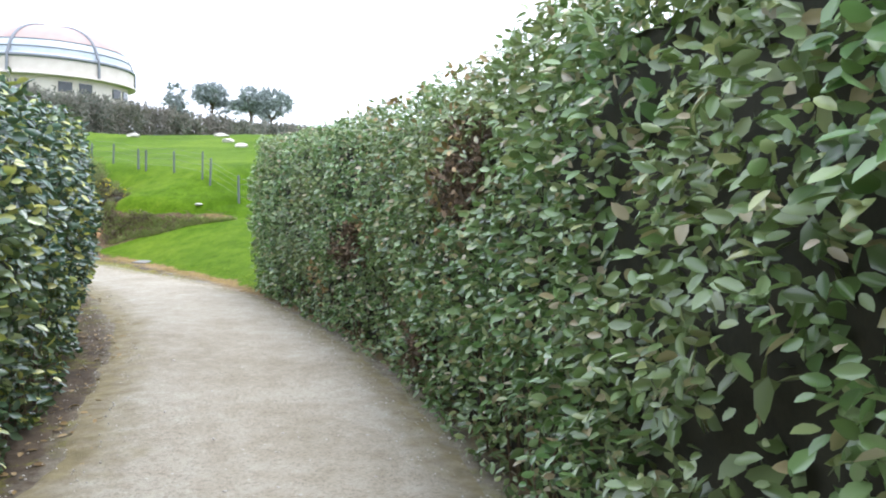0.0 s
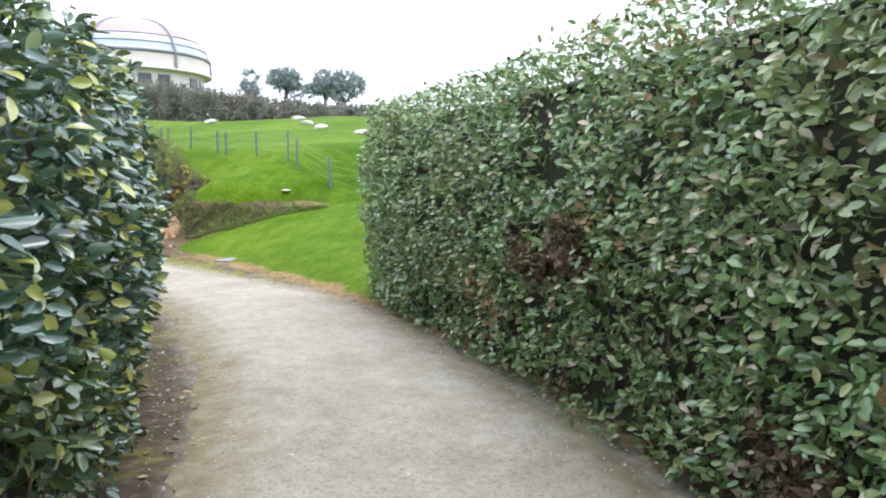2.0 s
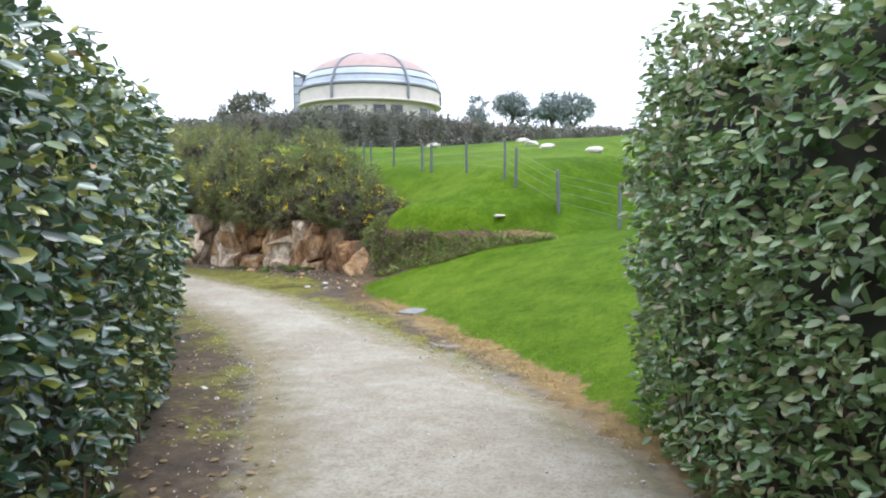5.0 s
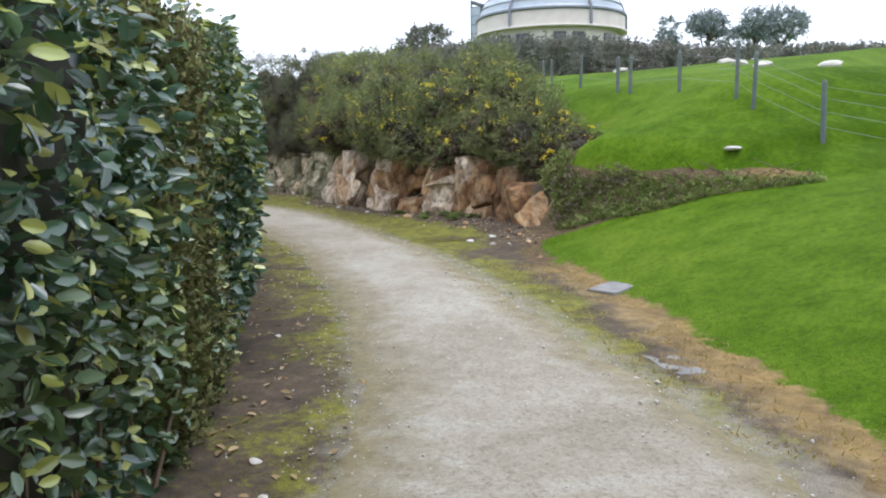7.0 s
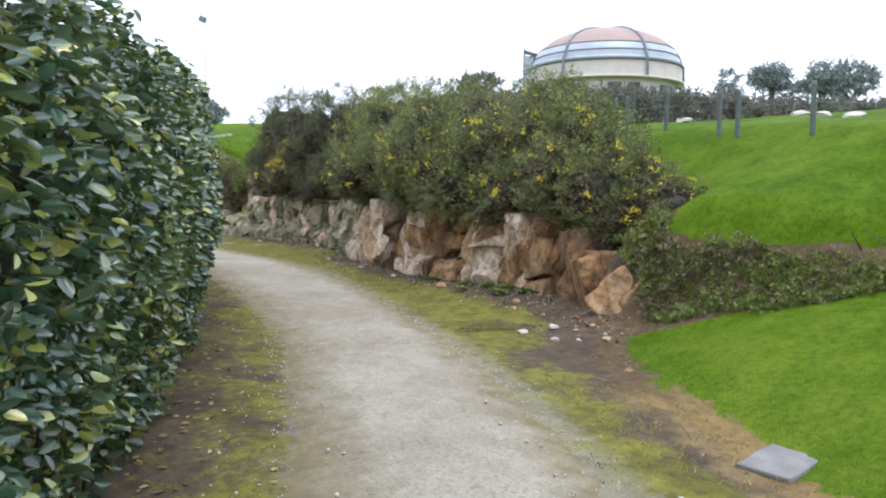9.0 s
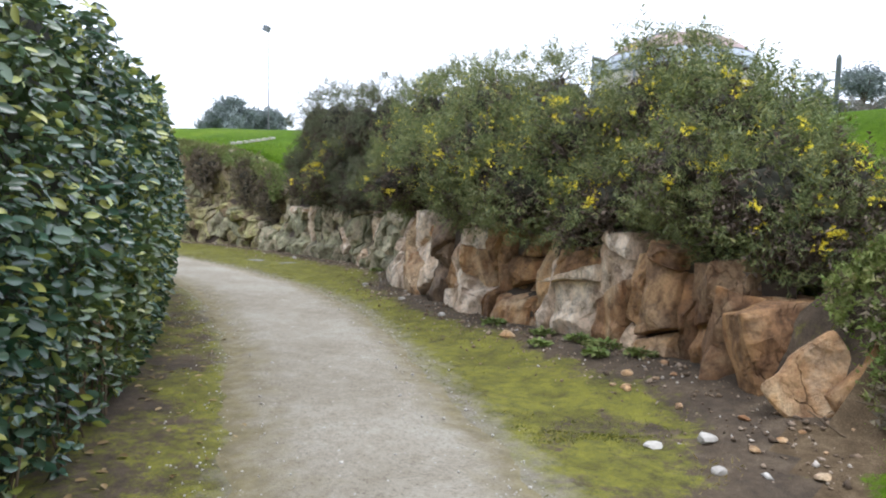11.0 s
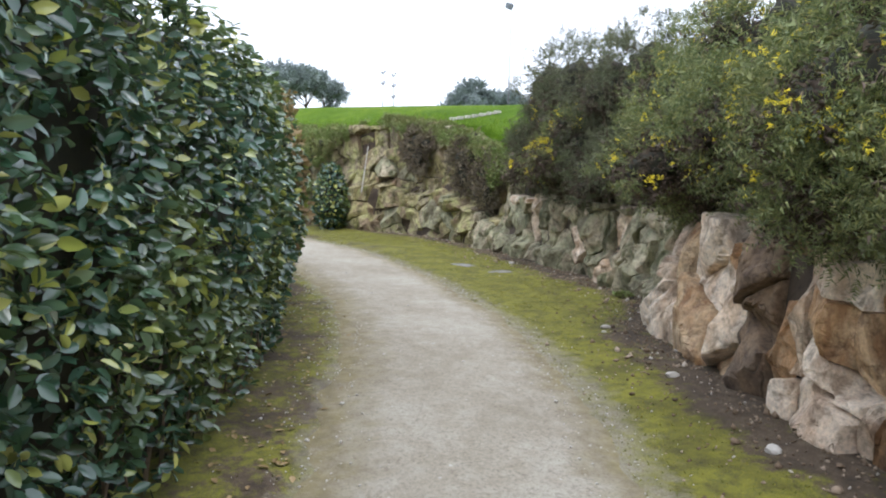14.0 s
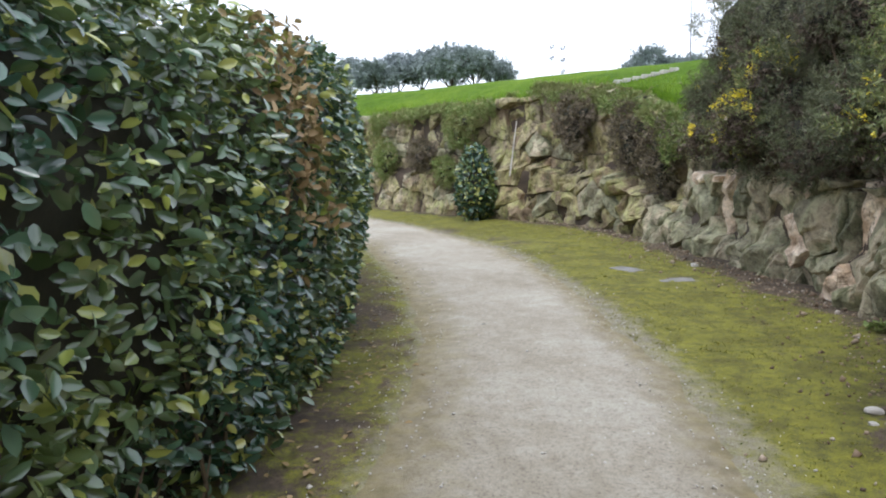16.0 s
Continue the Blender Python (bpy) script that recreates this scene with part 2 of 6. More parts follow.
def sprays(o, axis, size, seed=0, segs=6, spread=0.42, fine=1.0):
    """Bristly shoots along axis: arrays of vertices and triangles."""
    Vs, Fs, base = [], [], 0
    up = rng.normal(size=o.shape)
    a, b, n = frames_of(axis, up)
    pick = rng.integers(0, 4, len(o))
    for k in range(4):
        T, TF = spray_template(seed * 10 + k, segs, spread, fine)
        i = pick == k
        if not i.any():
            continue
        V = o[i][:, None] + size[i][:, None, None] * (a[i][:, None] * T[None, :, :1] + b[i][:, None] * T[None, :, 1:2] + n[i][:, None] * T[None, :, 2:])
        F = base + (np.arange(i.sum()) * len(T))[:, None, None] + TF[None]
        Vs.append(V.reshape(-1, 3))
        Fs.append(F.reshape(-1, 3))
        base += V.shape[0] * V.shape[1]
    return np.concatenate(Vs), np.concatenate(Fs)


def ball_points(n):
    v = rng.normal(size=(n, 3))
    return v / np.linalg.norm(v, axis=1, keepdims=True)


# ---- materials ----
def mat_new(name):
    m = bpy.data.materials.new(name)
    m.use_nodes = True
    nt = m.node_tree
    bsdf = nt.nodes["Principled BSDF"]
    return m, nt, bsdf


def ramp(nt, fac, stops):
    r = nt.nodes.new("ShaderNodeValToRGB")
    e = r.color_ramp.elements
    while len(e) < len(stops):
        e.new(0.5)
    for el, (pos, col) in zip(e, stops):
        el.position, el.color = pos, (*col, 1)
    nt.links.new(fac, r.inputs[0])
    return r.outputs[0]


def noise_node(nt, scale, detail=4, rough=0.6, vec=None, warp=0.0):
    n = nt.nodes.new("ShaderNodeTexNoise")
    n.inputs["Scale"].default_value, n.inputs["Detail"].default_value, n.inputs["Roughness"].default_value = scale, detail, rough
    n.inputs["Distortion"].default_value = warp
    if vec is None:
        vec = nt.nodes.new("ShaderNodeNewGeometry").outputs["Position"]
    nt.links.new(vec, n.inputs["Vector"])
    return n.outputs["Fac"]


def mix(nt, fac, a, b, mode="MIX"):
    n = nt.nodes.new("ShaderNodeMix")
    n.data_type, n.blend_type = "RGBA", mode
    for sock, v in ((n.inputs[0], fac), (n.inputs[6], a), (n.inputs[7], b)):
        if isinstance(v, (int, float)):
            sock.default_value = v
        elif isinstance(v, tuple):
            sock.default_value = (*v, 1)
        else:
            nt.links.new(v, sock)
    return n.outputs[2]


def maths(nt, op, a, b=0.0, clamp=False):
    n = nt.nodes.new("ShaderNodeMath")
    n.operation, n.use_clamp = op, clamp
    for sock, v in zip(n.inputs, (a, b)):
        if isinstance(v, (int, float)):
            sock.default_value = v
        else:
            nt.links.new(v, sock)
    return n.outputs[0]


def attr(nt, name):
    n = nt.nodes.new("ShaderNodeAttribute")
    n.attribute_name = name
    return n.outputs["Fac"]


def bump(nt, bsdf, height, strength=0.4, dist=0.02):
    b = nt.nodes.new("ShaderNodeBump")
    b.inputs["Strength"].default_value, b.inputs["Distance"].default_value = strength, dist
    nt.links.new(height, b.inputs["Height"])
    nt.links.new(b.outputs[0], bsdf.inputs["Normal"])


def plain(name, stops, scale=6.0, rough=0.7, relief=0.3, metal=0.0, fine=60.0, dist=0.01):
    """A surface with coarse and fine variation between the colours of its stops."""
    m, nt, bsdf = mat_new(name)
    coarse, grain = noise_node(nt, scale, 5), noise_node(nt, fine, 3)
    fac = maths(nt, "ADD", maths(nt, "MULTIPLY", coarse, 0.7), maths(nt, "MULTIPLY", grain, 0.3))
    nt.links.new(ramp(nt, fac, stops), bsdf.inputs["Base Color"])
    bsdf.inputs["Roughness"].default_value, bsdf.inputs["Metallic"].default_value = rough, metal
    bump(nt, bsdf, fac, relief, dist)
    return m


def foliage(name, stops, patch, rough=0.45, patch_scale=1.2, back=0.12, gloss=0.5, wax=0.0):
    """Leaves that vary one by one, and in patches over the plant."""
    m, nt, bsdf = mat_new(name)
    geo = nt.nodes.new("ShaderNodeNewGeometry")
    own = ramp(nt, geo.outputs["Random Per Island"], stops)
    where = ramp(nt, noise_node(nt, patch_scale, 3), [(0.46, (0, 0, 0)), (0.66, (1, 1, 1))])
    col = mix(nt, maths(nt, "MULTIPLY", where, 0.75), own, mix(nt, 0.55, own, patch))
    nt.links.new(col, bsdf.inputs["Base Color"])
    bsdf.inputs["Roughness"].default_value = rough
    bsdf.inputs["Specular IOR Level"].default_value = gloss
    bsdf.inputs["Coat Weight"].default_value, bsdf.inputs["Coat Roughness"].default_value = wax, 0.22
    tr = nt.nodes.new("ShaderNodeBsdfTranslucent")
    nt.links.new(mix(nt, 0.5, col, (0.20, 0.26, 0.05)), tr.inputs[0])
    add = nt.nodes.new("ShaderNodeMixShader")
    add.inputs[0].default_value = back
    nt.links.new(bsdf.outputs[0], add.inputs[1])
    nt.links.new(tr.outputs[0], add.inputs[2])
    nt.links.new(add.outputs[0], nt.nodes["Material Output"].inputs[0])
    return m


HEDGE_STOPS = [(0.0, (0.011, 0.030, 0.016)), (0.3, (0.030, 0.077, 0.044)), (0.65, (0.069, 0.135, 0.089)), (0.80, (0.12, 0.19, 0.13)), (0.88, (0.34, 0.38, 0.07)), (1.0, (0.48, 0.46, 0.14))]
M_HEDGE = foliage("hedge_leaf", HEDGE_STOPS, (0.25, 0.29, 0.06), 0.24, 0.8, 0.16, 0.65, 0.6)
HEDGE_R_STOPS = [(0.0, (0.034, 0.082, 0.020)), (0.4, (0.128, 0.245, 0.072)), (0.75, (0.245, 0.345, 0.155)), (0.9, (0.37, 0.42, 0.17)), (0.95, (0.33, 0.26, 0.14)), (1.0, (0.55, 0.48, 0.36))]
M_HEDGE_R = foliage("mixed_hedge_leaf", HEDGE_R_STOPS, (0.22, 0.22, 0.09), 0.28, 0.7, 0.22, 0.7, 0.35)
M_DEAD = foliage("withered_leaf", [(0, (0.14, 0.085, 0.03)), (0.5, (0.25, 0.165, 0.065)), (1, (0.43, 0.31, 0.16))], (0.2, 0.13, 0.055), 0.7, 2)
M_GORSE = foliage("gorse_shoot", [(0.0, (0.060, 0.083, 0.027)), (0.4, (0.138, 0.170, 0.058)), (0.75, (0.215, 0.245, 0.090)), (0.93, (0.292, 0.299, 0.094)), (1, (0.378, 0.324, 0.117))], (0.17, 0.165, 0.06), 0.6, 0.9, 0.15)
M_GORSE_OLD = foliage("old_gorse_shoot", [(0.0, (0.036, 0.044, 0.022)), (0.5, (0.10, 0.115, 0.058)), (1, (0.20, 0.20, 0.105))], (0.14, 0.12, 0.07), 0.7, 1.2, 0.1)
M_DEADGORSE = foliage("dead_gorse_shoot", [(0, (0.045, 0.03, 0.02)), (0.6, (0.11, 0.078, 0.055)), (1, (0.20, 0.15, 0.11))], (0.06, 0.04, 0.025), 0.85, 2, 0.03)
M_DEADTWIG = foliage("dead_hedge_twig", [(0, (0.045, 0.032, 0.02)), (0.6, (0.13, 0.088, 0.052)), (1, (0.26, 0.18, 0.11))], (0.10, 0.07, 0.04), 0.85, 2, 0.03)
M_FLOWER = foliage("gorse_flower", [(0, (0.86, 0.66, 0.015)), (1, (0.96, 0.84, 0.07))], (0.9, 0.72, 0.03), 0.6, 3, 0.2)
M_HEATHER = foliage("dry_heather", [(0, (0.06, 0.045, 0.032)), (0.6, (0.15, 0.112, 0.075)), (1, (0.24, 0.20, 0.12))], (0.15, 0.14, 0.07), 0.8, 2, 0.05)
M_BRAMBLE = foliage("bank_leaf", [(0, (0.09, 0.14, 0.03)), (0.5, (0.19, 0.26, 0.06)), (0.85, (0.25, 0.27, 0.09)), (1, (0.32, 0.24, 0.12))], (0.22, 0.18, 0.08), 0.6, 1.5)
M_BANK = foliage("bank_weed_leaf", [(0, (0.10, 0.155, 0.03)), (0.5, (0.205, 0.28, 0.06)), (0.85, (0.31, 0.33, 0.115)), (1, (0.34, 0.265, 0.14))], (0.29, 0.235, 0.095), 0.6, 1.5, 0.25)
# Distance haze painted into the needles: paled to a blue-grey.
M_HAZED_PINE = foliage("hazed_pine_needles", [(0, (0.13, 0.165, 0.155)), (0.6, (0.24, 0.28, 0.275)), (1, (0.33, 0.37, 0.36))], (0.26, 0.28, 0.31), 0.7, 0.3, 0.05)
M_FARBUSH = foliage("far_bush", [(0, (0.085, 0.10, 0.08)), (0.6, (0.16, 0.165, 0.13)), (1, (0.23, 0.20, 0.17))], (0.17, 0.12, 0.11), 0.8, 0.12, 0.05)
M_GRASS = foliage("grass_blade", [(0, (0.11, 0.205, 0.006)), (0.6, (0.145, 0.255, 0.009)), (0.95, (0.175, 0.29, 0.014)), (1, (0.25, 0.28, 0.04))], (0.17, 0.25, 0.014), 0.7, 0.6, 0.5)
M_MOSS = foliage("moss_tuft", [(0, (0.07, 0.08, 0.012)), (0.5, (0.17, 0.175, 0.02)), (1, (0.31, 0.28, 0.05))], (0.22, 0.17, 0.08), 0.8, 1.0, 0.15)
M_STRAW = foliage("straw_blade", [(0, (0.26, 0.18, 0.06)), (0.6, (0.42, 0.30, 0.11)), (1, (0.52, 0.41, 0.17))], (0.36, 0.27, 0.10), 0.8, 1.0, 0.4)
M_MOSSTWIG = foliage("mossy_shoot", [(0, (0.036, 0.032, 0.012)), (0.4, (0.10, 0.092, 0.026)), (0.75, (0.17, 0.155, 0.045)), (0.9, (0.13, 0.165, 0.045)), (1, (0.12, 0.20, 0.07))], (0.10, 0.105, 0.022), 0.8, 2.0, 0.05)
M_TWIG = plain("twig_bark", [(0.3, (0.05, 0.035, 0.02)), (0.7, (0.16, 0.11, 0.06))], 14, 0.8)
# Near-black wood: the shade between the leaves is put into its colour.
M_CORE = plain("painted_shade_wood", [(0.3, (0.014, 0.016, 0.008)), (0.7, (0.04, 0.036, 0.02))], 9, 0.9)
M_MOSSWOOD = plain("mossy_twigs", [(0.3, (0.07, 0.055, 0.02)), (0.55, (0.17, 0.14, 0.045)), (0.75, (0.27, 0.21, 0.09))], 7, 0.9, 0.8, 0, 40, 0.03)
M_TRUNK = plain("pine_bark", [(0.3, (0.06, 0.045, 0.035)), (0.7, (0.16, 0.12, 0.09))], 5, 0.9)


def stretched(nt, sx, sy, sz):
    """World position scaled by axis."""
    mp = nt.nodes.new("ShaderNodeVectorMath")
    mp.operation = "MULTIPLY"
    mp.inputs[1].default_value = (sx, sy, sz)
    nt.links.new(nt.nodes.new("ShaderNodeNewGeometry").outputs["Position"], mp.inputs[0])
    return mp.outputs[0]


def rock_mat(name, tones, zones, stain, stain_amount, lichen, lichen_amount, share=0.4):
    """Broken rock: zones of colour along the face, a tone for each block, streaks that run down, lichen, splits and grain."""
    m, nt, bsdf = mat_new(name)
    info = nt.nodes.new("ShaderNodeObjectInfo")
    own = ramp(nt, info.outputs["Random"], tones)
    zone = ramp(nt, noise_node(nt, 1.15, 3, 0.55, stretched(nt, 1, 1, 0.6), 0.6), zones)
    col = mix(nt, share * 0.5, zone, own)
    streak = noise_node(nt, 3.4, 6, 0.65, stretched(nt, 1.2, 1.2, 0.6), 0.25)
    grain = noise_node(nt, 42, 5, 0.75)
    mottle = noise_node(nt, 8, 6, 0.72, None, 0.3)
    patch = noise_node(nt, 2.3, 6, 0.72, None, 0.3)
    col = mix(nt, maths(nt, "MULTIPLY", ramp(nt, streak, [(0.50, (0, 0, 0)), (0.60, (1, 1, 1))]), stain_amount), col, stain)
    col = mix(nt, maths(nt, "MULTIPLY", ramp(nt, patch, [(0.50, (0, 0, 0)), (0.62, (1, 1, 1))]), lichen_amount), col, lichen)
    col = mix(nt, 0.8, col, ramp(nt, mottle, [(0.36, (0.36, 0.33, 0.31)), (0.5, (1, 1, 1)), (0.68, (1.3, 1.28, 1.25))]), "MULTIPLY")
    col = mix(nt, 0.6, col, ramp(nt, grain, [(0.28, (0.4, 0.38, 0.36)), (0.5, (1, 1, 1)), (0.75, (1.3, 1.28, 1.25))]), "MULTIPLY")
    # splits, mostly upright and broken off here and there
    vo = nt.nodes.new("ShaderNodeTexVoronoi")
    vo.feature = "DISTANCE_TO_EDGE"
    vo.inputs["Scale"].default_value = 2.6
    wn_ = nt.nodes.new("ShaderNodeTexNoise")
    wn_.inputs["Scale"].default_value, wn_.inputs["Detail"].default_value = 3.5, 5
    sc = nt.nodes.new("ShaderNodeVectorMath")
    sc.operation = "SCALE"
    sc.inputs["Scale"].default_value = 0.5
    wob = nt.nodes.new("ShaderNodeVectorMath")
    wob.operation = "ADD"
    where = stretched(nt, 1.3, 1.3, 0.6)
    nt.links.new(where, wn_.inputs["Vector"])
    nt.links.new(wn_.outputs["Color"], sc.inputs[0])
    nt.links.new(where, wob.inputs[0])
    nt.links.new(sc.outputs[0], wob.inputs[1])
    nt.links.new(wob.outputs[0], vo.inputs["Vector"])
    split = ramp(nt, vo.outputs["Distance"], [(0.0, (0, 0, 0)), (0.022, (1, 1, 1))])
    some = ramp(nt, noise_node(nt, 2.0, 3), [(0.48, (0, 0, 0)), (0.56, (1, 1, 1))])
    col = mix(nt, maths(nt, "MULTIPLY", some, 0.5), col, mix(nt, split, (0.25, 0.2, 0.16), (1, 1, 1)), "MULTIPLY")
    nt.links.new(col, bsdf.inputs["Base Color"])
    bsdf.inputs["Roughness"].default_value = 0.8
    rel = maths(nt, "ADD", maths(nt, "MULTIPLY", streak, 0.5), maths(nt, "ADD", maths(nt, "MULTIPLY", grain, 0.22), maths(nt, "MULTIPLY", mottle, 0.55)))
    bump(nt, bsdf, maths(nt, "ADD", rel, maths(nt, "MULTIPLY", maths(nt, "MULTIPLY", split, some), 0.3)), 1.0, 0.045)
    return m


M_ROCK = rock_mat("sandstone", [(0, (0.308, 0.159, 0.069)), (0.25, (0.534, 0.356, 0.184)), (0.5, (0.473, 0.267, 0.110)), (0.75, (0.597, 0.455, 0.285)), (0.88, (0.268, 0.148, 0.074)), (1, (0.679, 0.563, 0.405))],
                  [(0.40, (0.288, 0.148, 0.064)), (0.46, (0.514, 0.297, 0.120)), (0.52, (0.576, 0.415, 0.248)), (0.58, (0.391, 0.228, 0.110))],
                  (0.216, 0.089, 0.028), 0.65, (0.637, 0.534, 0.386), 0.3, 0.6)
M_ROCK_PALE = rock_mat("pale_sandstone", [(0, (0.606, 0.446, 0.285)), (0.3, (0.822, 0.675, 0.483)), (0.55, (0.541, 0.374, 0.217)), (0.8, (0.757, 0.591, 0.404)), (1, (0.908, 0.768, 0.571))],
                  [(0.40, (0.50, 0.37, 0.26)), (0.46, (0.70, 0.57, 0.44)), (0.54, (0.86, 0.75, 0.61)), (0.61, (0.57, 0.41, 0.27))],
                  (0.282, 0.145, 0.059), 0.5, (0.865, 0.727, 0.552), 0.4, 0.5)
M_ROCK_RUST = rock_mat("rust_stained_rock", [(0, (0.233, 0.115, 0.048)), (0.35, (0.382, 0.202, 0.080)), (0.65, (0.297, 0.163, 0.080)), (0.85, (0.466, 0.269, 0.120)), (1, (0.551, 0.394, 0.232))],
                  [(0.40, (0.138, 0.072, 0.036)), (0.47, (0.307, 0.144, 0.052)), (0.54, (0.445, 0.259, 0.112)), (0.61, (0.233, 0.125, 0.060))],
                  (0.117, 0.058, 0.024), 0.75, (0.530, 0.374, 0.216), 0.4, 0.5)
M_ROCK_DARK = rock_mat("dark_rock", [(0, (0.070, 0.052, 0.041)), (0.5, (0.140, 0.100, 0.074)), (1, (0.220, 0.152, 0.098))],
                  [(0.42, (0.060, 0.048, 0.037)), (0.5, (0.140, 0.104, 0.074)), (0.58, (0.260, 0.171, 0.098))],
                  (0.050, 0.033, 0.025), 0.6, (0.340, 0.257, 0.164), 0.25, 0.5)
M_GREYROCK = rock_mat("grey_rock", [(0, (0.26, 0.245, 0.15)), (0.4, (0.43, 0.36, 0.25)), (0.7, (0.17, 0.15, 0.095)), (1, (0.52, 0.45, 0.33))],
                      [(0.40, (0.185, 0.165, 0.10)), (0.47, (0.32, 0.315, 0.175)), (0.54, (0.47, 0.385, 0.265)), (0.62, (0.24, 0.21, 0.13))],
                      (0.09, 0.095, 0.04), 0.8, (0.46, 0.45, 0.29), 0.5, 0.5)
M_CLIFF = rock_mat("lichen_rock", [(0, (0.24, 0.19, 0.11)), (0.4, (0.40, 0.33, 0.20)), (0.6, (0.15, 0.12, 0.08)), (0.8, (0.40, 0.27, 0.14)), (1, (0.50, 0.44, 0.31))],
                   [(0.40, (0.22, 0.15, 0.09)), (0.47, (0.40, 0.36, 0.16)), (0.54, (0.42, 0.35, 0.23)), (0.62, (0.22, 0.17, 0.11))],
                   (0.10, 0.09, 0.035), 0.8, (0.42, 0.44, 0.15), 0.6, 0.5)
M_RUBBLE = foliage("stone_chip", [(0, (0.08, 0.055, 0.035)), (0.5, (0.24, 0.17, 0.11)), (0.9, (0.40, 0.32, 0.24)), (1, (0.6, 0.56, 0.5))], (0.2, 0.14, 0.08), 0.9, 1.0, 0.0)
M_BACKROCK = plain("rock_joint", [(0.3, (0.03, 0.022, 0.016)), (0.7, (0.10, 0.07, 0.045))], 4, 0.95, 0.7, 0, 30, 0.03)


def gravel_mat():
    m, nt, bsdf = mat_new("fine_gravel")
    big, mid, grit = noise_node(nt, 0.7, 4, 0.6), noise_node(nt, 6, 4, 0.7), noise_node(nt, 160, 3, 0.8)
    col = ramp(nt, maths(nt, "ADD", maths(nt, "MULTIPLY", big, 0.6), maths(nt, "MULTIPLY", mid, 0.4)),
               [(0.36, (0.26, 0.225, 0.165)), (0.5, (0.335, 0.297, 0.232)), (0.64, (0.40, 0.37, 0.305))])
    speck = noise_node(nt, 45, 4, 0.8)
    col = mix(nt, 0.8, col, ramp(nt, speck, [(0.34, (0.45, 0.43, 0.40)), (0.48, (1, 1, 1)), (0.68, (1.2, 1.2, 1.2))]), "MULTIPLY")
    col = mix(nt, 0.7, col, ramp(nt, grit, [(0.3, (0.45, 0.44, 0.42)), (0.5, (1, 1, 1)), (0.75, (1.35, 1.35, 1.32))]), "MULTIPLY")
    edge = attr(nt, "edge")
    e = maths(nt, "ADD", edge, maths(nt, "MULTIPLY", maths(nt, "SUBTRACT", noise_node(nt, 5, 5, 0.7), 0.5), 1.1))
    col = mix(nt, ramp(nt, e, [(0.35, (0, 0, 0)), (0.95, (1, 1, 1))]), col, ramp(nt, mid, [(0.3, (0.14, 0.11, 0.055)), (0.7, (0.26, 0.22, 0.11))]))
    nt.links.new(col, bsdf.inputs["Base Color"])
    bsdf.inputs["Roughness"].default_value = 0.9
    bump(nt, bsdf, maths(nt, "ADD", maths(nt, "MULTIPLY", grit, 0.6), maths(nt, "MULTIPLY", mid, 0.4)), 0.8, 0.014)
    return m


def verge_mat():
    m, nt, bsdf = mat_new("verge_earth")
    big, mid, grit = noise_node(nt, 1.3, 6, 0.72, None, 0.6), noise_node(nt, 9, 5, 0.75), noise_node(nt, 120, 3, 0.7)
    earth = ramp(nt, maths(nt, "ADD", maths(nt, "MULTIPLY", mid, 0.6), maths(nt, "MULTIPLY", grit, 0.4)), [(0.3, (0.034, 0.023, 0.014)), (0.5, (0.086, 0.060, 0.037)), (0.72, (0.195, 0.150, 0.100))])
    moss = ramp(nt, maths(nt, "ADD", maths(nt, "MULTIPLY", mid, 0.5), maths(nt, "MULTIPLY", grit, 0.5)), [(0.34, (0.04, 0.045, 0.010)), (0.44, (0.11, 0.105, 0.018)), (0.54, (0.19, 0.185, 0.015)), (0.68, (0.275, 0.25, 0.032))])
    straw = ramp(nt, mid, [(0.3, (0.19, 0.125, 0.05)), (0.7, (0.36, 0.255, 0.11))])
    f = maths(nt, "ADD", attr(nt, "moss"), maths(nt, "MULTIPLY", maths(nt, "SUBTRACT", big, 0.5), 2.8))
    f = maths(nt, "ADD", f, maths(nt, "MULTIPLY", maths(nt, "SUBTRACT", noise_node(nt, 14, 5, 0.8), 0.5), 1.6))
    col = mix(nt, ramp(nt, f, [(0.34, (0, 0, 0)), (0.7, (1, 1, 1))]), earth, moss)
    dull = ramp(nt, noise_node(nt, 2.2, 4, 0.65), [(0.42, (0.46, 0.44, 0.42)), (0.56, (1.05, 1.05, 1))])
    col = mix(nt, 0.6, col, dull, "MULTIPLY")
    k = maths(nt, "ADD", attr(nt, "grit"), maths(nt, "MULTIPLY", maths(nt, "SUBTRACT", noise_node(nt, 6, 5, 0.75), 0.5), 1.5))
    sand = ramp(nt, grit, [(0.3, (0.14, 0.115, 0.075)), (0.5, (0.27, 0.24, 0.18)), (0.75, (0.40, 0.37, 0.31))])
    col = mix(nt, maths(nt, "MULTIPLY", ramp(nt, k, [(0.35, (0, 0, 0)), (0.9, (1, 1, 1))]), 0.85), col, sand)
    g = maths(nt, "ADD", attr(nt, "straw"), maths(nt, "MULTIPLY", maths(nt, "SUBTRACT", noise_node(nt, 3, 4), 0.5), 1.0))
    col = mix(nt, ramp(nt, g, [(0.4, (0, 0, 0)), (0.8, (1, 1, 1))]), col, straw)
    nt.links.new(col, bsdf.inputs["Base Color"])
    bsdf.inputs["Roughness"].default_value = 0.95
    bump(nt, bsdf, maths(nt, "ADD", mid, grit), 0.6, 0.02)
    return m


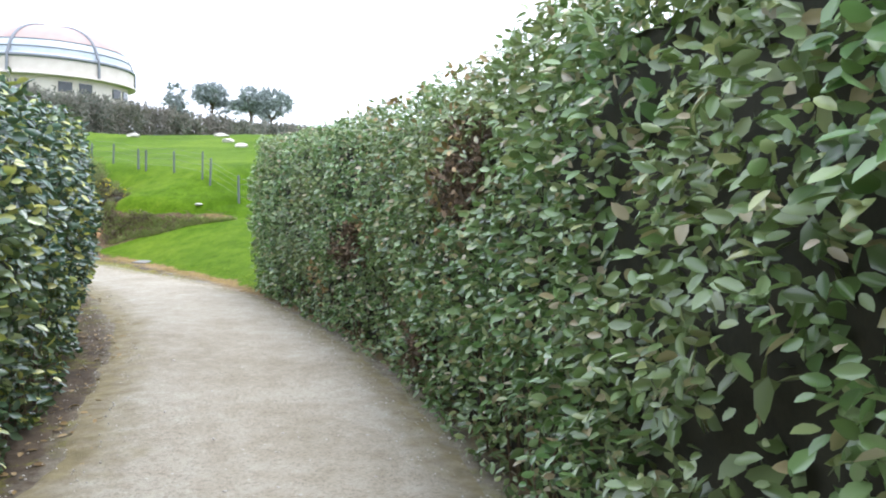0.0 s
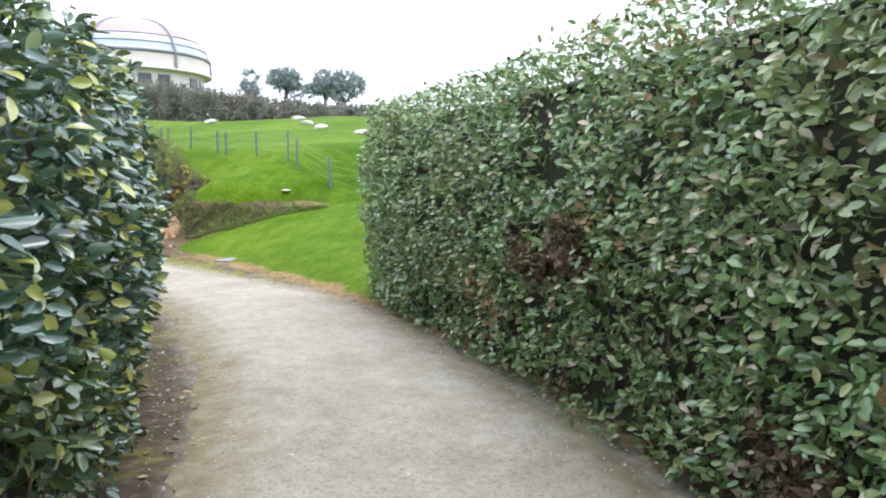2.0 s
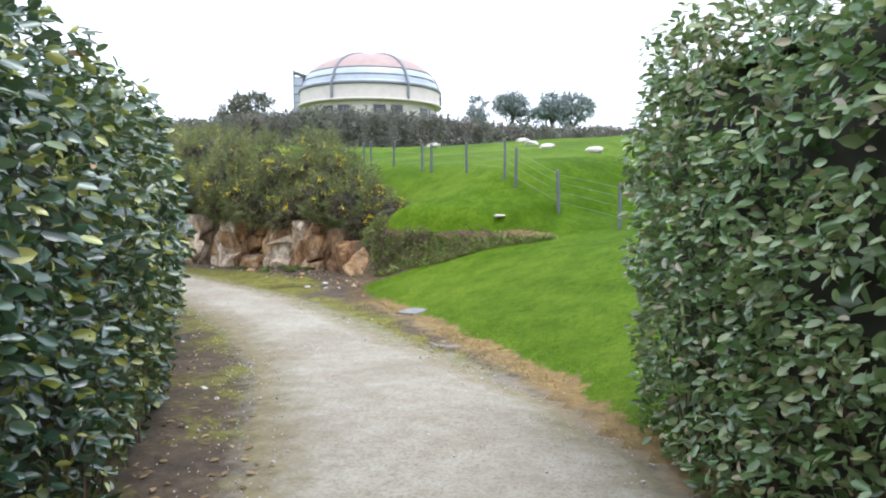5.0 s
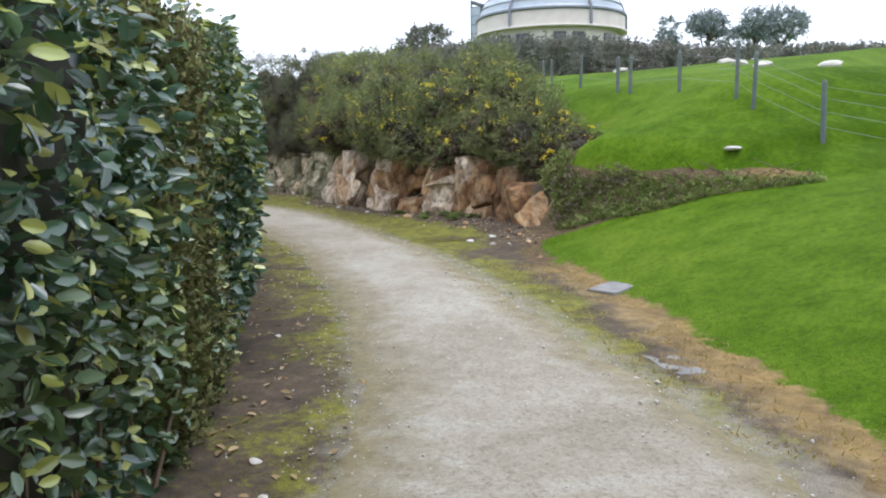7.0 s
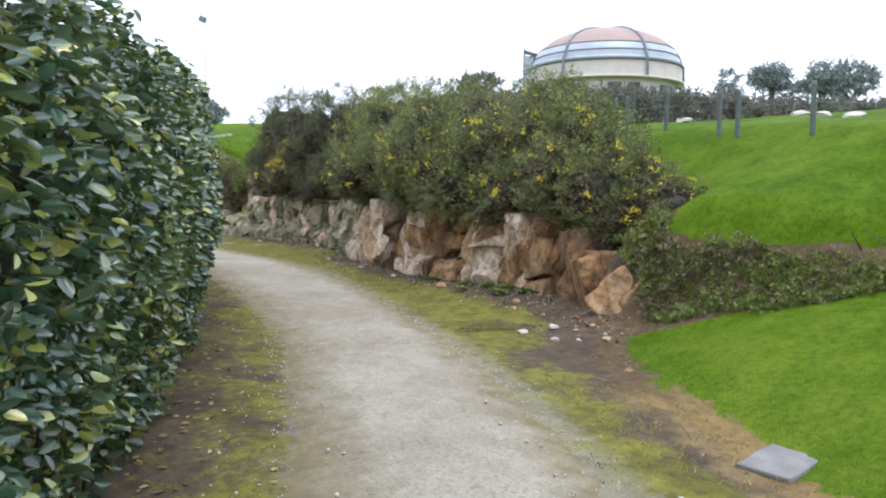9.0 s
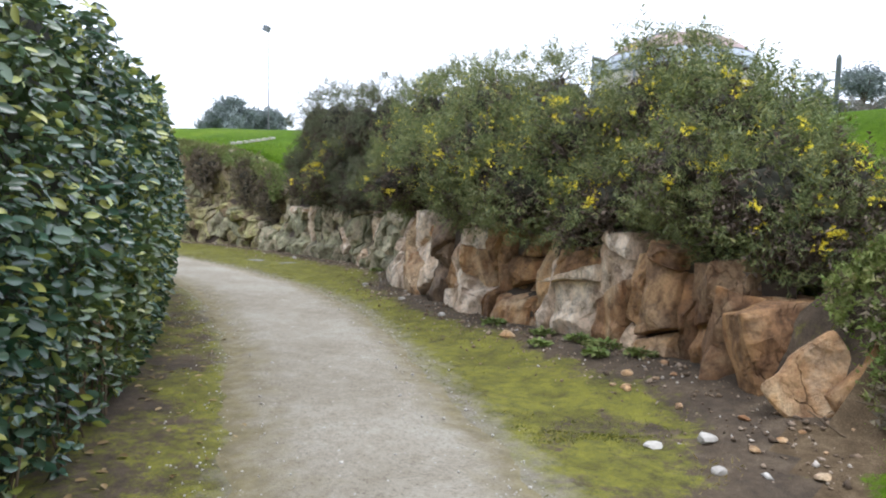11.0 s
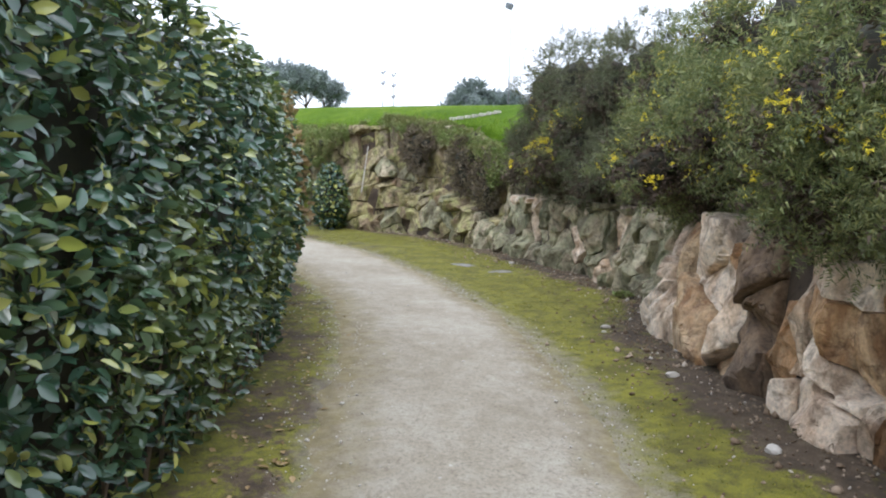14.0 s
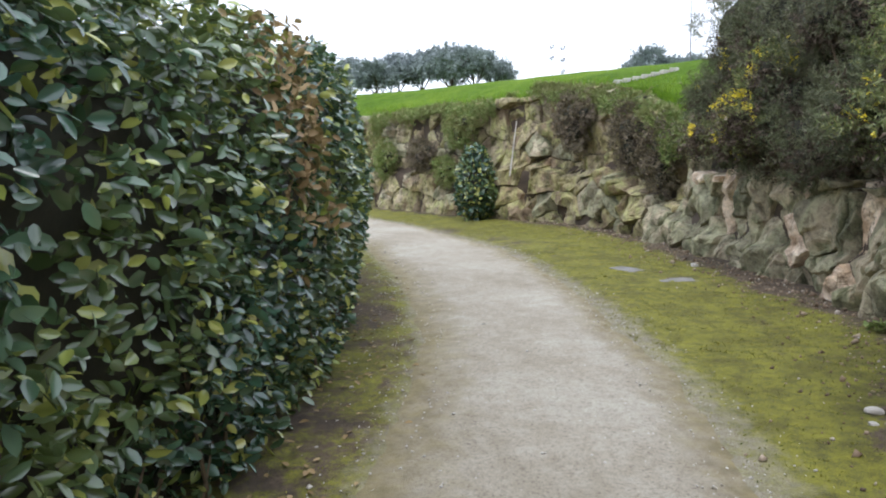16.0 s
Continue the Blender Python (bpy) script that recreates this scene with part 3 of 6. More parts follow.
def lawn_mat():
    m, nt, bsdf = mat_new("short_grass")
    big, mid, fine = noise_node(nt, 0.22, 4, 0.6), noise_node(nt, 2.4, 5, 0.7), noise_node(nt, 70, 3, 0.8)
    col = ramp(nt, maths(nt, "ADD", maths(nt, "MULTIPLY", big, 0.55), maths(nt, "MULTIPLY", mid, 0.45)),
               [(0.38, (0.046, 0.094, 0.002)), (0.5, (0.080, 0.144, 0.006)), (0.62, (0.124, 0.186, 0.014))])
    tuft = noise_node(nt, 16, 5, 0.75, None, 0.4)
    col = mix(nt, 0.7, col, ramp(nt, tuft, [(0.34, (0.55, 0.6, 0.5)), (0.5, (1, 1, 1)), (0.66, (1.3, 1.22, 1.1))]), "MULTIPLY")
    col = mix(nt, 0.8, col, ramp(nt, fine, [(0.3, (0.4, 0.46, 0.4)), (0.52, (1, 1, 1)), (0.75, (1.4, 1.32, 1.2))]), "MULTIPLY")
    nt.links.new(col, bsdf.inputs["Base Color"])
    bsdf.inputs["Roughness"].default_value, bsdf.inputs["Specular IOR Level"].default_value = 0.9, 0.08
    earth = ramp(nt, maths(nt, "ADD", maths(nt, "MULTIPLY", noise_node(nt, 9, 5, 0.75), 0.6), maths(nt, "MULTIPLY", noise_node(nt, 120, 3, 0.7), 0.4)), [(0.3, (0.05, 0.035, 0.02)), (0.5, (0.12, 0.085, 0.05)), (0.72, (0.24, 0.18, 0.11))])
    g = maths(nt, "ADD", attr(nt, "straw"), maths(nt, "MULTIPLY", maths(nt, "SUBTRACT", noise_node(nt, 3, 4), 0.5), 1.0))
    earth = mix(nt, ramp(nt, g, [(0.4, (0, 0, 0)), (0.8, (1, 1, 1))]), earth, ramp(nt, noise_node(nt, 9, 5, 0.75), [(0.3, (0.19, 0.125, 0.05)), (0.7, (0.36, 0.255, 0.11))]))
    turf = maths(nt, "ADD", attr(nt, "turf"), maths(nt, "MULTIPLY", maths(nt, "SUBTRACT", noise_node(nt, 7, 5, 0.7), 0.5), 0.5))
    nt.links.new(mix(nt, ramp(nt, maths(nt, "ADD", turf, 0.5), [(0.47, (0, 0, 0)), (0.54, (1, 1, 1))]), earth, col), bsdf.inputs["Base Color"])
    bump(nt, bsdf, maths(nt, "ADD", fine, mid), 0.6, 0.03)
    return m


M_GRAVEL, M_VERGE, M_LAWN = gravel_mat(), verge_mat(), lawn_mat()
M_SLAB = plain("worn_slab", [(0.3, (0.12, 0.115, 0.11)), (0.7, (0.27, 0.255, 0.245))], 6, 0.8, 0.6)
M_PALESTONE = plain("pale_stone", [(0.3, (0.36, 0.33, 0.29)), (0.7, (0.62, 0.58, 0.52))], 5, 0.85, 0.5)
M_IRON = plain("dark_fence_post", [(0.3, (0.07, 0.085, 0.08)), (0.7, (0.14, 0.16, 0.145))], 8, 0.7)
M_WIRE = plain("fence_wire", [(0.3, (0.16, 0.17, 0.17)), (0.7, (0.26, 0.27, 0.27))], 8, 0.5, 0.1, 0.6)
M_CREAM = plain("cream_render", [(0.3, (0.54, 0.48, 0.43)), (0.7, (0.66, 0.60, 0.55))], 0.6, 0.85)
M_ROOFRED = plain("dull_red_roof", [(0.3, (0.30, 0.21, 0.19)), (0.7, (0.40, 0.29, 0.26))], 0.7, 0.6)
M_SHELL = plain("milky_roof_panel", [(0.3, (0.34, 0.38, 0.43)), (0.7, (0.46, 0.50, 0.55))], 0.5, 0.35)
M_RIB = plain("grey_steel_rib", [(0.3, (0.14, 0.15, 0.17)), (0.7, (0.24, 0.25, 0.27))], 0.9, 0.55, 0.2, 0.3)
M_GLASSDARK = plain("dark_window", [(0.3, (0.03, 0.035, 0.04)), (0.7, (0.06, 0.065, 0.07))], 0.7, 0.15, 0.05)
M_POLE = plain("grey_pole", [(0.3, (0.13, 0.13, 0.135)), (0.7, (0.2, 0.2, 0.2))], 3, 0.5, 0.1, 0.4)


# ---- ground, lawn and path ----
def spread(lo, hi, step, reach):
    out, g, k = [], step, hi
    while k < hi + reach:
        g *= 1.22
        k += g
        out.append(k)
    out = np.array(out)
    return np.r_[(lo + hi) - out[::-1], np.arange(lo, hi + step / 2, step), out]


gx, gy = spread(-47.0, 4.0, 0.18, 700), spread(-5.0, 33.0, 0.18, 700)
X, Y = np.meshgrid(gx, gy)
Z = terrain(X, Y)
D_FOOT, S_FOOT = FOOT.near(X, Y)
D_PR, D_PL = PATH_R.near(X, Y)[0], PATH_L.near(X, Y)[0]
inside = (D_PR < -0.12) & (D_PL > 0.12)
Z = np.where(inside, Z - 0.03, Z)
V = np.c_[X.ravel(), Y.ravel(), Z.ravel()]
ny, nx = X.shape
i0 = (np.arange(ny - 1)[:, None] * nx + np.arange(nx - 1)[None]).ravel()
Q = np.c_[i0, i0 + 1, i0 + nx + 1, i0 + nx]
edge_wave = 0.16 * fbm(X * 1.6, Y * 1.6, 21)
# the cropped grass begins at the foot; under the rock it begins on top
grass_from = np.where(S_FOOT < ROCK0, 0.0, np.where(S_FOOT > CLIFF0 - 1, 0.85, np.where(S_FOOT > ROCK0 + 3, 2.4, 0.5)))
turf = D_FOOT + edge_wave - grass_from
is_lawn = (turf > -0.3).ravel()
face_lawn = is_lawn[Q].sum(1) >= 3
# the steep little bank is bare between its plants
turf = np.clip(turf, -1, 1) - 1.4 * smooth(-4.6, -6.0, X) * smooth(-9.6, -9.0, X) * smooth(18.65, 18.85, Y) * smooth(19.35, 19.15, Y)
moss = np.clip(0.35 + 0.5 * smooth(-2.6, -1.2, D_FOOT) * smooth(-0.25, -0.8, D_FOOT) + 0.3 * smooth(ROCK0, ROCK0 + 8, S_FOOT)
               - 0.55 * smooth(-0.7, -0.2, D_FOOT) - 0.3 * smooth(-0.75, -0.2, D_PL) * (D_PL < 0)
               - 0.55 * smooth(0.9, 0.2, np.abs(S_FOOT - ROCK0 + 0.2) / 2.2) * smooth(-1.6, -0.6, D_FOOT), 0, 1)
behind = HEDGE_L.near(X, Y)[0] < -0.5
moss = np.where(D_PL < 0, 0.26 + 0.30 * smooth(0.25, 0.7, HEDGE_L.near(X, Y)[0]) + 0.22 * smooth(-9.0, -12.5, X), moss)
moss = np.where(behind, 0.85, moss)
grit_near = np.maximum(smooth(0.55, 0.0, D_PR) * (D_PL > 0), 0.8 * smooth(-0.35, 0.0, D_PL) * (D_PR < 0)) * 0.85
straw = 0.68 * smooth(-0.75, -0.3, D_FOOT) * smooth(ROCK0 - 0.6, ROCK0 - 3.0, S_FOOT)


def sheet(name, faces, mat, attrs):
    used = np.unique(faces)
    back = np.full(len(V), -1)
    back[used] = np.arange(len(used))
    return new(name, mesh_from(name, V[used], back[faces], mat, True, {k: v.ravel()[used] for k, v in attrs.items()}))


tagged(sheet("ground", Q[~face_lawn], M_VERGE, {"moss": moss, "straw": straw, "grit": grit_near}),
       "bare brown earth verge with patches of yellow-green moss beside the path", "ground", kind="structure")
tagged(sheet("lawn", Q[face_lawn], M_LAWN, {"turf": turf, "straw": straw}), "bright green mown grass slope rising to the hilltop", "lawn", kind="structure")

# gravel path
n_s, n_w = 420, 26
sr = np.linspace(0, PATH_R.length, n_s)
right = PATH_R.at(sr)
dl, sl = PATH_L.near(right[:, 0], right[:, 1])
left = PATH_L.at(np.maximum.accumulate(sl))
jr = 0.10 * fbm(sr * 1.4, sr * 0, 31)[:, None] + 0.05 * fbm(sr * 6, sr * 0, 32)[:, None]
jl = 0.12 * fbm(sr * 1.2, sr * 0, 41)[:, None] + 0.06 * fbm(sr * 5, sr * 0, 42)[:, None]
w = np.linspace(0, 1, n_w)
across = (right - left) / np.linalg.norm(right - left, axis=1, keepdims=True)
lf, rt = left - across * (0.10 + jl), right + across * (0.06 + jr)
P = lf[:, None] * (1 - w)[None, :, None] + rt[:, None] * w[None, :, None]
wid = np.linalg.norm(rt - lf, axis=1)[:, None]
margin = np.minimum(w, 1 - w)[None] * wid
PZ = 0.004 + 0.03 * smooth(0, 0.5, margin) + 0.008 * fbm(P[..., 0] * 1.1, P[..., 1] * 1.1, 8)
PZ = np.where(margin < 0.01, -0.008, PZ)
idx = (np.arange(n_s - 1)[:, None] * n_w + np.arange(n_w - 1)[None]).ravel()
PQ = np.c_[idx, idx + 1, idx + n_w + 1, idx + n_w]
edge = np.clip(1 - margin / np.where(w[None] < 0.5, 0.8, 0.55), 0, 1)
path = new("path", mesh_from("path", np.c_[P.reshape(-1, 2), PZ.ravel()], PQ, M_GRAVEL, True, {"edge": edge.ravel()}))
tagged(path, "pale beige fine gravel footpath curving between hedges and rock", "path", kind="structure")


# ---- clipped hedges ----
def hedge(name, line, s0, s1, side, height, depth, mat, density, label, bare=(), spare=None, rise=((0, 0), (1, 0)), leaf=(0.055, 0.108), light=True, foot=-0.10, thin=()):
    """A clipped hedge along line from s0 to s1; side +1: its face looks to the line's right."""
    mid = line.at((s0 + s1) / 2)
    ob = thing(name, Matrix.Translation((mid[0], mid[1], 0)), label, "hedge", "clipped hedges along the path")
    base = np.array([mid[0], mid[1], 0.0])
    length = s1 - s0
    seed = int(abs(s0) * 10 + 50 * side) % 90

    def surface(s, v):
        """v runs up the face, over the top and down the back; returns place and outward normal."""
        h = height + np.interp(s - s0, [k[0] for k in rise], [k[1] for k in rise]) + 0.05 * fbm(s * 1.1, s * 0 + 3, seed) - 0.25 * (smooth(0.5, 0.0, s - s0) + smooth(0.5, 0.0, s1 - s))
        total = 2 * h + depth
        a = v * total
        r = 0.22
        front, back = a < h, a > h + depth
        out = np.where(front, 0, np.where(back, depth, a - h))
        z = np.where(front, a, np.where(back, total - a, h))
        bulge = foot + (0.11 - foot) * smooth(0.0, 1.3, z) + 0.06 * fbm(s * 1.7, z * 1.7, seed + 3) + 0.075 * fbm(s * 4.2, z * 4.2, seed + 5, 3)
        lean = 0.13 * smooth(h - 0.8, h, z)
        ends = 0.35 * (smooth(0.45, 0.0, s - s0) + smooth(0.45, 0.0, s1 - s))
        d = np.where(front, bulge - lean - ends, np.where(back, -depth - bulge + ends, -out - 0.06 + 0 * bulge))
        top = ~(front | back)
        z = z + np.where(top, 0.05 * fbm(s * 2.5, out * 2.5, seed + 9) - r * (smooth(0.2, 0.0, out) + smooth(0.2, 0.0, depth - out)) * 0.5, 0)
        p = line.at(s, 0.0) + line.normal(s) * (side * d)[:, None]
        n2 = line.normal(s) * side
        nz = np.where(top, 1.0, np.where(z > h - 0.25, 0.55, 0.0))
        sign = np.where(front, 1.0, np.where(back, -1.0, np.where(out < 0.2, 0.5, np.where(out > depth - 0.2, -0.5, 0.0))))
        n = np.c_[n2 * sign[:, None], nz]
        return np.c_[p, z], n / np.linalg.norm(n, axis=1, keepdims=True), front

    # woody inside as one shell, near black to paint the shade there
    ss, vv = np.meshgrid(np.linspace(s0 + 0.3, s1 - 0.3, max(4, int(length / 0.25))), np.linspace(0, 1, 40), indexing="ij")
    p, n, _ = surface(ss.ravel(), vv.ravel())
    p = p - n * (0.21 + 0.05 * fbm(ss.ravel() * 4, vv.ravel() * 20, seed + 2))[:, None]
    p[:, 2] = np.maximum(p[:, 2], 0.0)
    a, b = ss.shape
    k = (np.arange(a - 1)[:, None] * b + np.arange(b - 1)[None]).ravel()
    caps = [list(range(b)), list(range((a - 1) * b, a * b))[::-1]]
    me = mesh_from("shade_core", p - base, np.c_[k, k + 1, k + b + 1, k + b], M_CORE, True)
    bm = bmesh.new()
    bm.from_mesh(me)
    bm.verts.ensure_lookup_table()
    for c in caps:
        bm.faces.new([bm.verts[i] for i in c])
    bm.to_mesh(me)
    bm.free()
    under("shade_core", me, ob, "twiggy inside of the hedge, near black for painted shade")
    # leaves
    total = 2 * height + depth
    n_leaf = int(length * total * density)
    s = rng.uniform(s0, s1, n_leaf)
    v = rng.uniform(0, 1, n_leaf)
    keep = np.where(v * total < height, 1.0, np.where(v * total < height + depth, 0.5, 0.06))
    keep = keep * np.where(vnoise(s * 4.3, v * total * 4.3, seed + 20) < 0.31, 0.12, 1.0)
    keep = keep * np.where(vnoise(s * 11.0, v * total * 11.0, seed + 27) < 0.30, 0.30, 1.0)
    keep = keep * np.where(v * total < height, np.interp(v * total, [0.0, 0.35, 1.0], [0.5, 0.62, 1.0]), 1.0)
    for b0, b1, v0, v1 in thin:
        keep = keep * (1 - 0.58 * smooth(b0, b0 + 0.3, s) * smooth(b1, b1 - 0.3, s) * smooth(v0, v0 + 0.2, v * total) * smooth(v1, v1 - 0.2, v * total))
    ok = rng.uniform(size=n_leaf) < keep
    for b0, b1, v0, v1 in bare:
        ok &= ~((s > b0) & (s < b1) & (v * total > v0) & (v * total < v1) & (rng.uniform(size=n_leaf) < 0.72))
    s, v = s[ok], v[ok]
    # whole ends
    n_end = int(height * depth * density * 0.9)
    p, n, front = surface(s, v)
    pe, ne = [], []
    for s_end, sg in ((s0, -1.0), (s1, 1.0)):
        zz, dd = rng.uniform(0.02, height - 0.15, n_end), rng.uniform(0.05, depth, n_end)
        q = line.at(np.full(n_end, s_end + 0.0)) - line.normal(np.full(n_end, s_end)) * (side * dd)[:, None]
        tdir = np.array([-line.normal(np.array([s_end]))[0, 1], line.normal(np.array([s_end]))[0, 0]])
        q = q + tdir * sg * (0.08 * fbm(dd * 3, zz * 3, seed + 40) - 0.12 * (2 * np.abs(dd / depth - 0.5)) ** 3)[:, None]
        pe.append(np.c_[q, zz])
        ne.append(np.tile(np.r_[tdir * sg, 0.1], (n_end, 1)))
    p, n = np.r_[p, *pe], np.r_[n, *ne]
    N = len(p)
    deep = rng.uniform(0, 1, N) ** 2
    o = p - n * (0.20 * deep - 0.06)[:, None]
    nl = n * 0.8 + rng.normal(size=(N, 3)) * 0.6 + np.c_[np.zeros((N, 2)), 0.1 + 0.55 * p[:, 2] / height]
    ax = np.c_[rng.normal(size=(N, 2)), rng.normal(size=N) * 0.5 - 0.3] + n * 0.55
    size = rng.uniform(leaf[0], leaf[1], N)
    o[:, 2] = np.maximum(o[:, 2], 0.06)
    face = np.r_[front, np.ones(N - len(front), bool)]
    for name_, some, plain_ in (("leaves", face, light), ("top_leaves", ~face, True)):
        Vl, Fl = leaves(o[some], ax[some], nl[some], size[some], plain_)
        tagged(under(name_, mesh_from(name_, Vl - base, Fl, mat), ob, "small oval glossy leaves"), kind="stuff")
    # older leaves further in
    m_ = int(length * height * 160)
    q, nq, _ = surface(rng.uniform(s0 + 0.05, s1 - 0.05, m_), rng.uniform(0.02, height, m_) / total)
    Vl, Fl = leaves(q - nq * rng.uniform(0.11, 0.2, m_)[:, None] - base, rng.normal(size=q.shape) + np.array([0, 0, -0.3]), nq + rng.normal(size=q.shape) * 0.35, rng.uniform(0.07, 0.12, m_), True)
    tagged(under("inner_leaves", mesh_from("inner_leaves", Vl, Fl, mat), ob, "older leaves inside the hedge"), kind="stuff")
    # a few shoots that outgrew the clipping
    bm = bmesh.new()
    tips = []
    for _ in range(int(length * 2.2)):
        st = rng.uniform(s0 + 0.3, s1 - 0.3)
        q, _, _ = surface(np.array([st]), np.array([(height + rng.uniform(0.05, depth * 0.6)) / total]))
        q = q[0] - base
        e = q + np.array([rng.normal() * 0.05, rng.normal() * 0.05, rng.uniform(0.08, 0.24)])
        rod(bm, q - np.array([0, 0, 0.15]), e, 0.004, 0.002, 5)
        tips += [q + (e - q) * f for f in (0.55, 0.8, 1.0)]
    for _ in range(int(length * 5)):
        st = rng.uniform(s0 + 0.2, s1 - 0.2)
        q = np.r_[line.at(st, -side * rng.uniform(0.04, 0.2)), 0] - base
        e = np.r_[line.at(st + rng.normal() * 0.2, -side * rng.uniform(0.0, 0.12)), rng.uniform(0.3, 0.9)] - base
        rod(bm, q, e, rng.uniform(0.006, 0.014), 0.004, 5)
    tagged(part("twig_growth", bm, M_TWIG, ob, "thin brown stems and shoots"), kind="stuff")
    t = np.array(tips)
    Vt, Ft = leaves(t, rng.normal(size=t.shape) + np.array([0, 0, 0.4]), rng.normal(size=t.shape) + np.array([0, 0, 0.6]), rng.uniform(0.05, 0.08, len(t)))
    tagged(under("shoot_leaves", mesh_from("shoot_leaves", Vt, Ft, mat), ob), kind="stuff")
    # hollows where the leaves have died back to brown twigs
    for b0, b1, v0, v1 in bare:
        m_ = 200
        q, n, _ = surface(rng.uniform(b0, b1, m_), rng.uniform(v0, v1, m_) / total)
        Vd, Fd = sprays(q - n * rng.uniform(0.0, 0.10, m_)[:, None] - base, rng.normal(size=q.shape) + n * 0.3, rng.uniform(0.08, 0.2, m_), 7, 6, 0.3)
        tagged(under("dead_growth", mesh_from("dead_growth", Vd, Fd, M_DEADTWIG), ob, "bare reddish-brown dead twigs"), kind="stuff")
    # withered patches: middle, height and spread, number
    for ws, wz, wr, wn_ in spare or ():
        s_ = rng.normal(ws, wr, wn_)
        z_ = np.clip(rng.normal(wz, wr * 1.6, wn_), 0.1, height - 0.05)
        q, n, _ = surface(s_, z_ / total)
        Vd, Fd = leaves(q + n * rng.uniform(0.03, 0.10, wn_)[:, None], rng.normal(size=q.shape), n + rng.normal(size=q.shape) * 0.5, rng.uniform(0.05, 0.085, wn_))
        tagged(under("withered_leaves", mesh_from("withered_leaves", Vd - base, Fd, M_DEAD), ob, "dry orange-brown dead leaves"), kind="stuff")
    return ob, surface, total


THIN = [(HEDGE_L.s_of(-15.4, 17.85), HEDGE_L.s_of(-16.75, 18.37), 0.65, 1.95), (HEDGE_L.s_of(-16.0, 18.1), HEDGE_L.s_of(-17.0, 18.45), 0.0, 0.6)]
GAP0, GAP1 = HEDGE_L.s_of(-6.55, 11.55), HEDGE_L.s_of(-7.3, 12.33)
sL = HEDGE_L.s_of
hedge("hedge", HEDGE_L, 0.2, GAP0, 1, 2.15, 1.0, M_HEDGE, 1050,
      "tall clipped evergreen hedge with dark blue-green leaves and yellowing spots",
      spare=[(sL(-3.4, 7.0), 0.75, 0.12, 16), (sL(-5.0, 9.4), 1.5, 0.2, 10)], leaf=(0.045, 0.09), light=False)
hedge_far, face_far, total_far = hedge("hedge", HEDGE_L, GAP1, HEDGE_L.length - 0.2, 1, 2.34, 1.0, M_HEDGE, 1300,
      "tall clipped evergreen hedge with glossy dark green leaves, some variegated yellow",
      spare=[(sL(-17.7, 18.7), 1.75, 0.2, 420), (sL(-12.0, 16.0), 0.55, 0.1, 26), (sL(-9.6, 14.2), 0.7, 0.12, 10)],
      rise=((0, -0.18), (2, -0.06), (5, 0.06), (9, 0.06), (11, -0.06)), leaf=(0.046, 0.096), light=False, thin=THIN)
sR = HEDGE_R.s_of
hedge("hedge", HEDGE_R, 0.2, HEDGE_R.length, -1, 2.45, 1.1, M_HEDGE_R, 1480,
      "tall clipped mixed hedge with green leaves and brown withered hollows",
      bare=[(sR(0.2, 4.6) - 0.35, sR(0.2, 4.6) + 0.3, 1.45, 2.1), (sR(-0.75, 7.35) - 0.2, sR(-0.75, 7.35) + 0.2, 0.95, 1.3), (sR(-1.0, 7.9) - 0.15, sR(-1.0, 7.9) + 0.2, 0.9, 1.1),
            (sR(-0.1, 5.6) - 0.2, sR(-0.1, 5.6) + 0.2, 0.25, 0.55)],
      spare=[(sR(-1.42, 8.78), 0.70, 0.05, 26), (sR(-1.25, 8.45), 0.60, 0.07, 34), (sR(-0.66, 7.05), 1.26, 0.04, 9), (sR(0.15, 4.7), 1.8, 0.25, 60), (sR(-0.4, 6.6), 2.0, 0.35, 60)], leaf=(0.036, 0.074), light=False, foot=0.0)


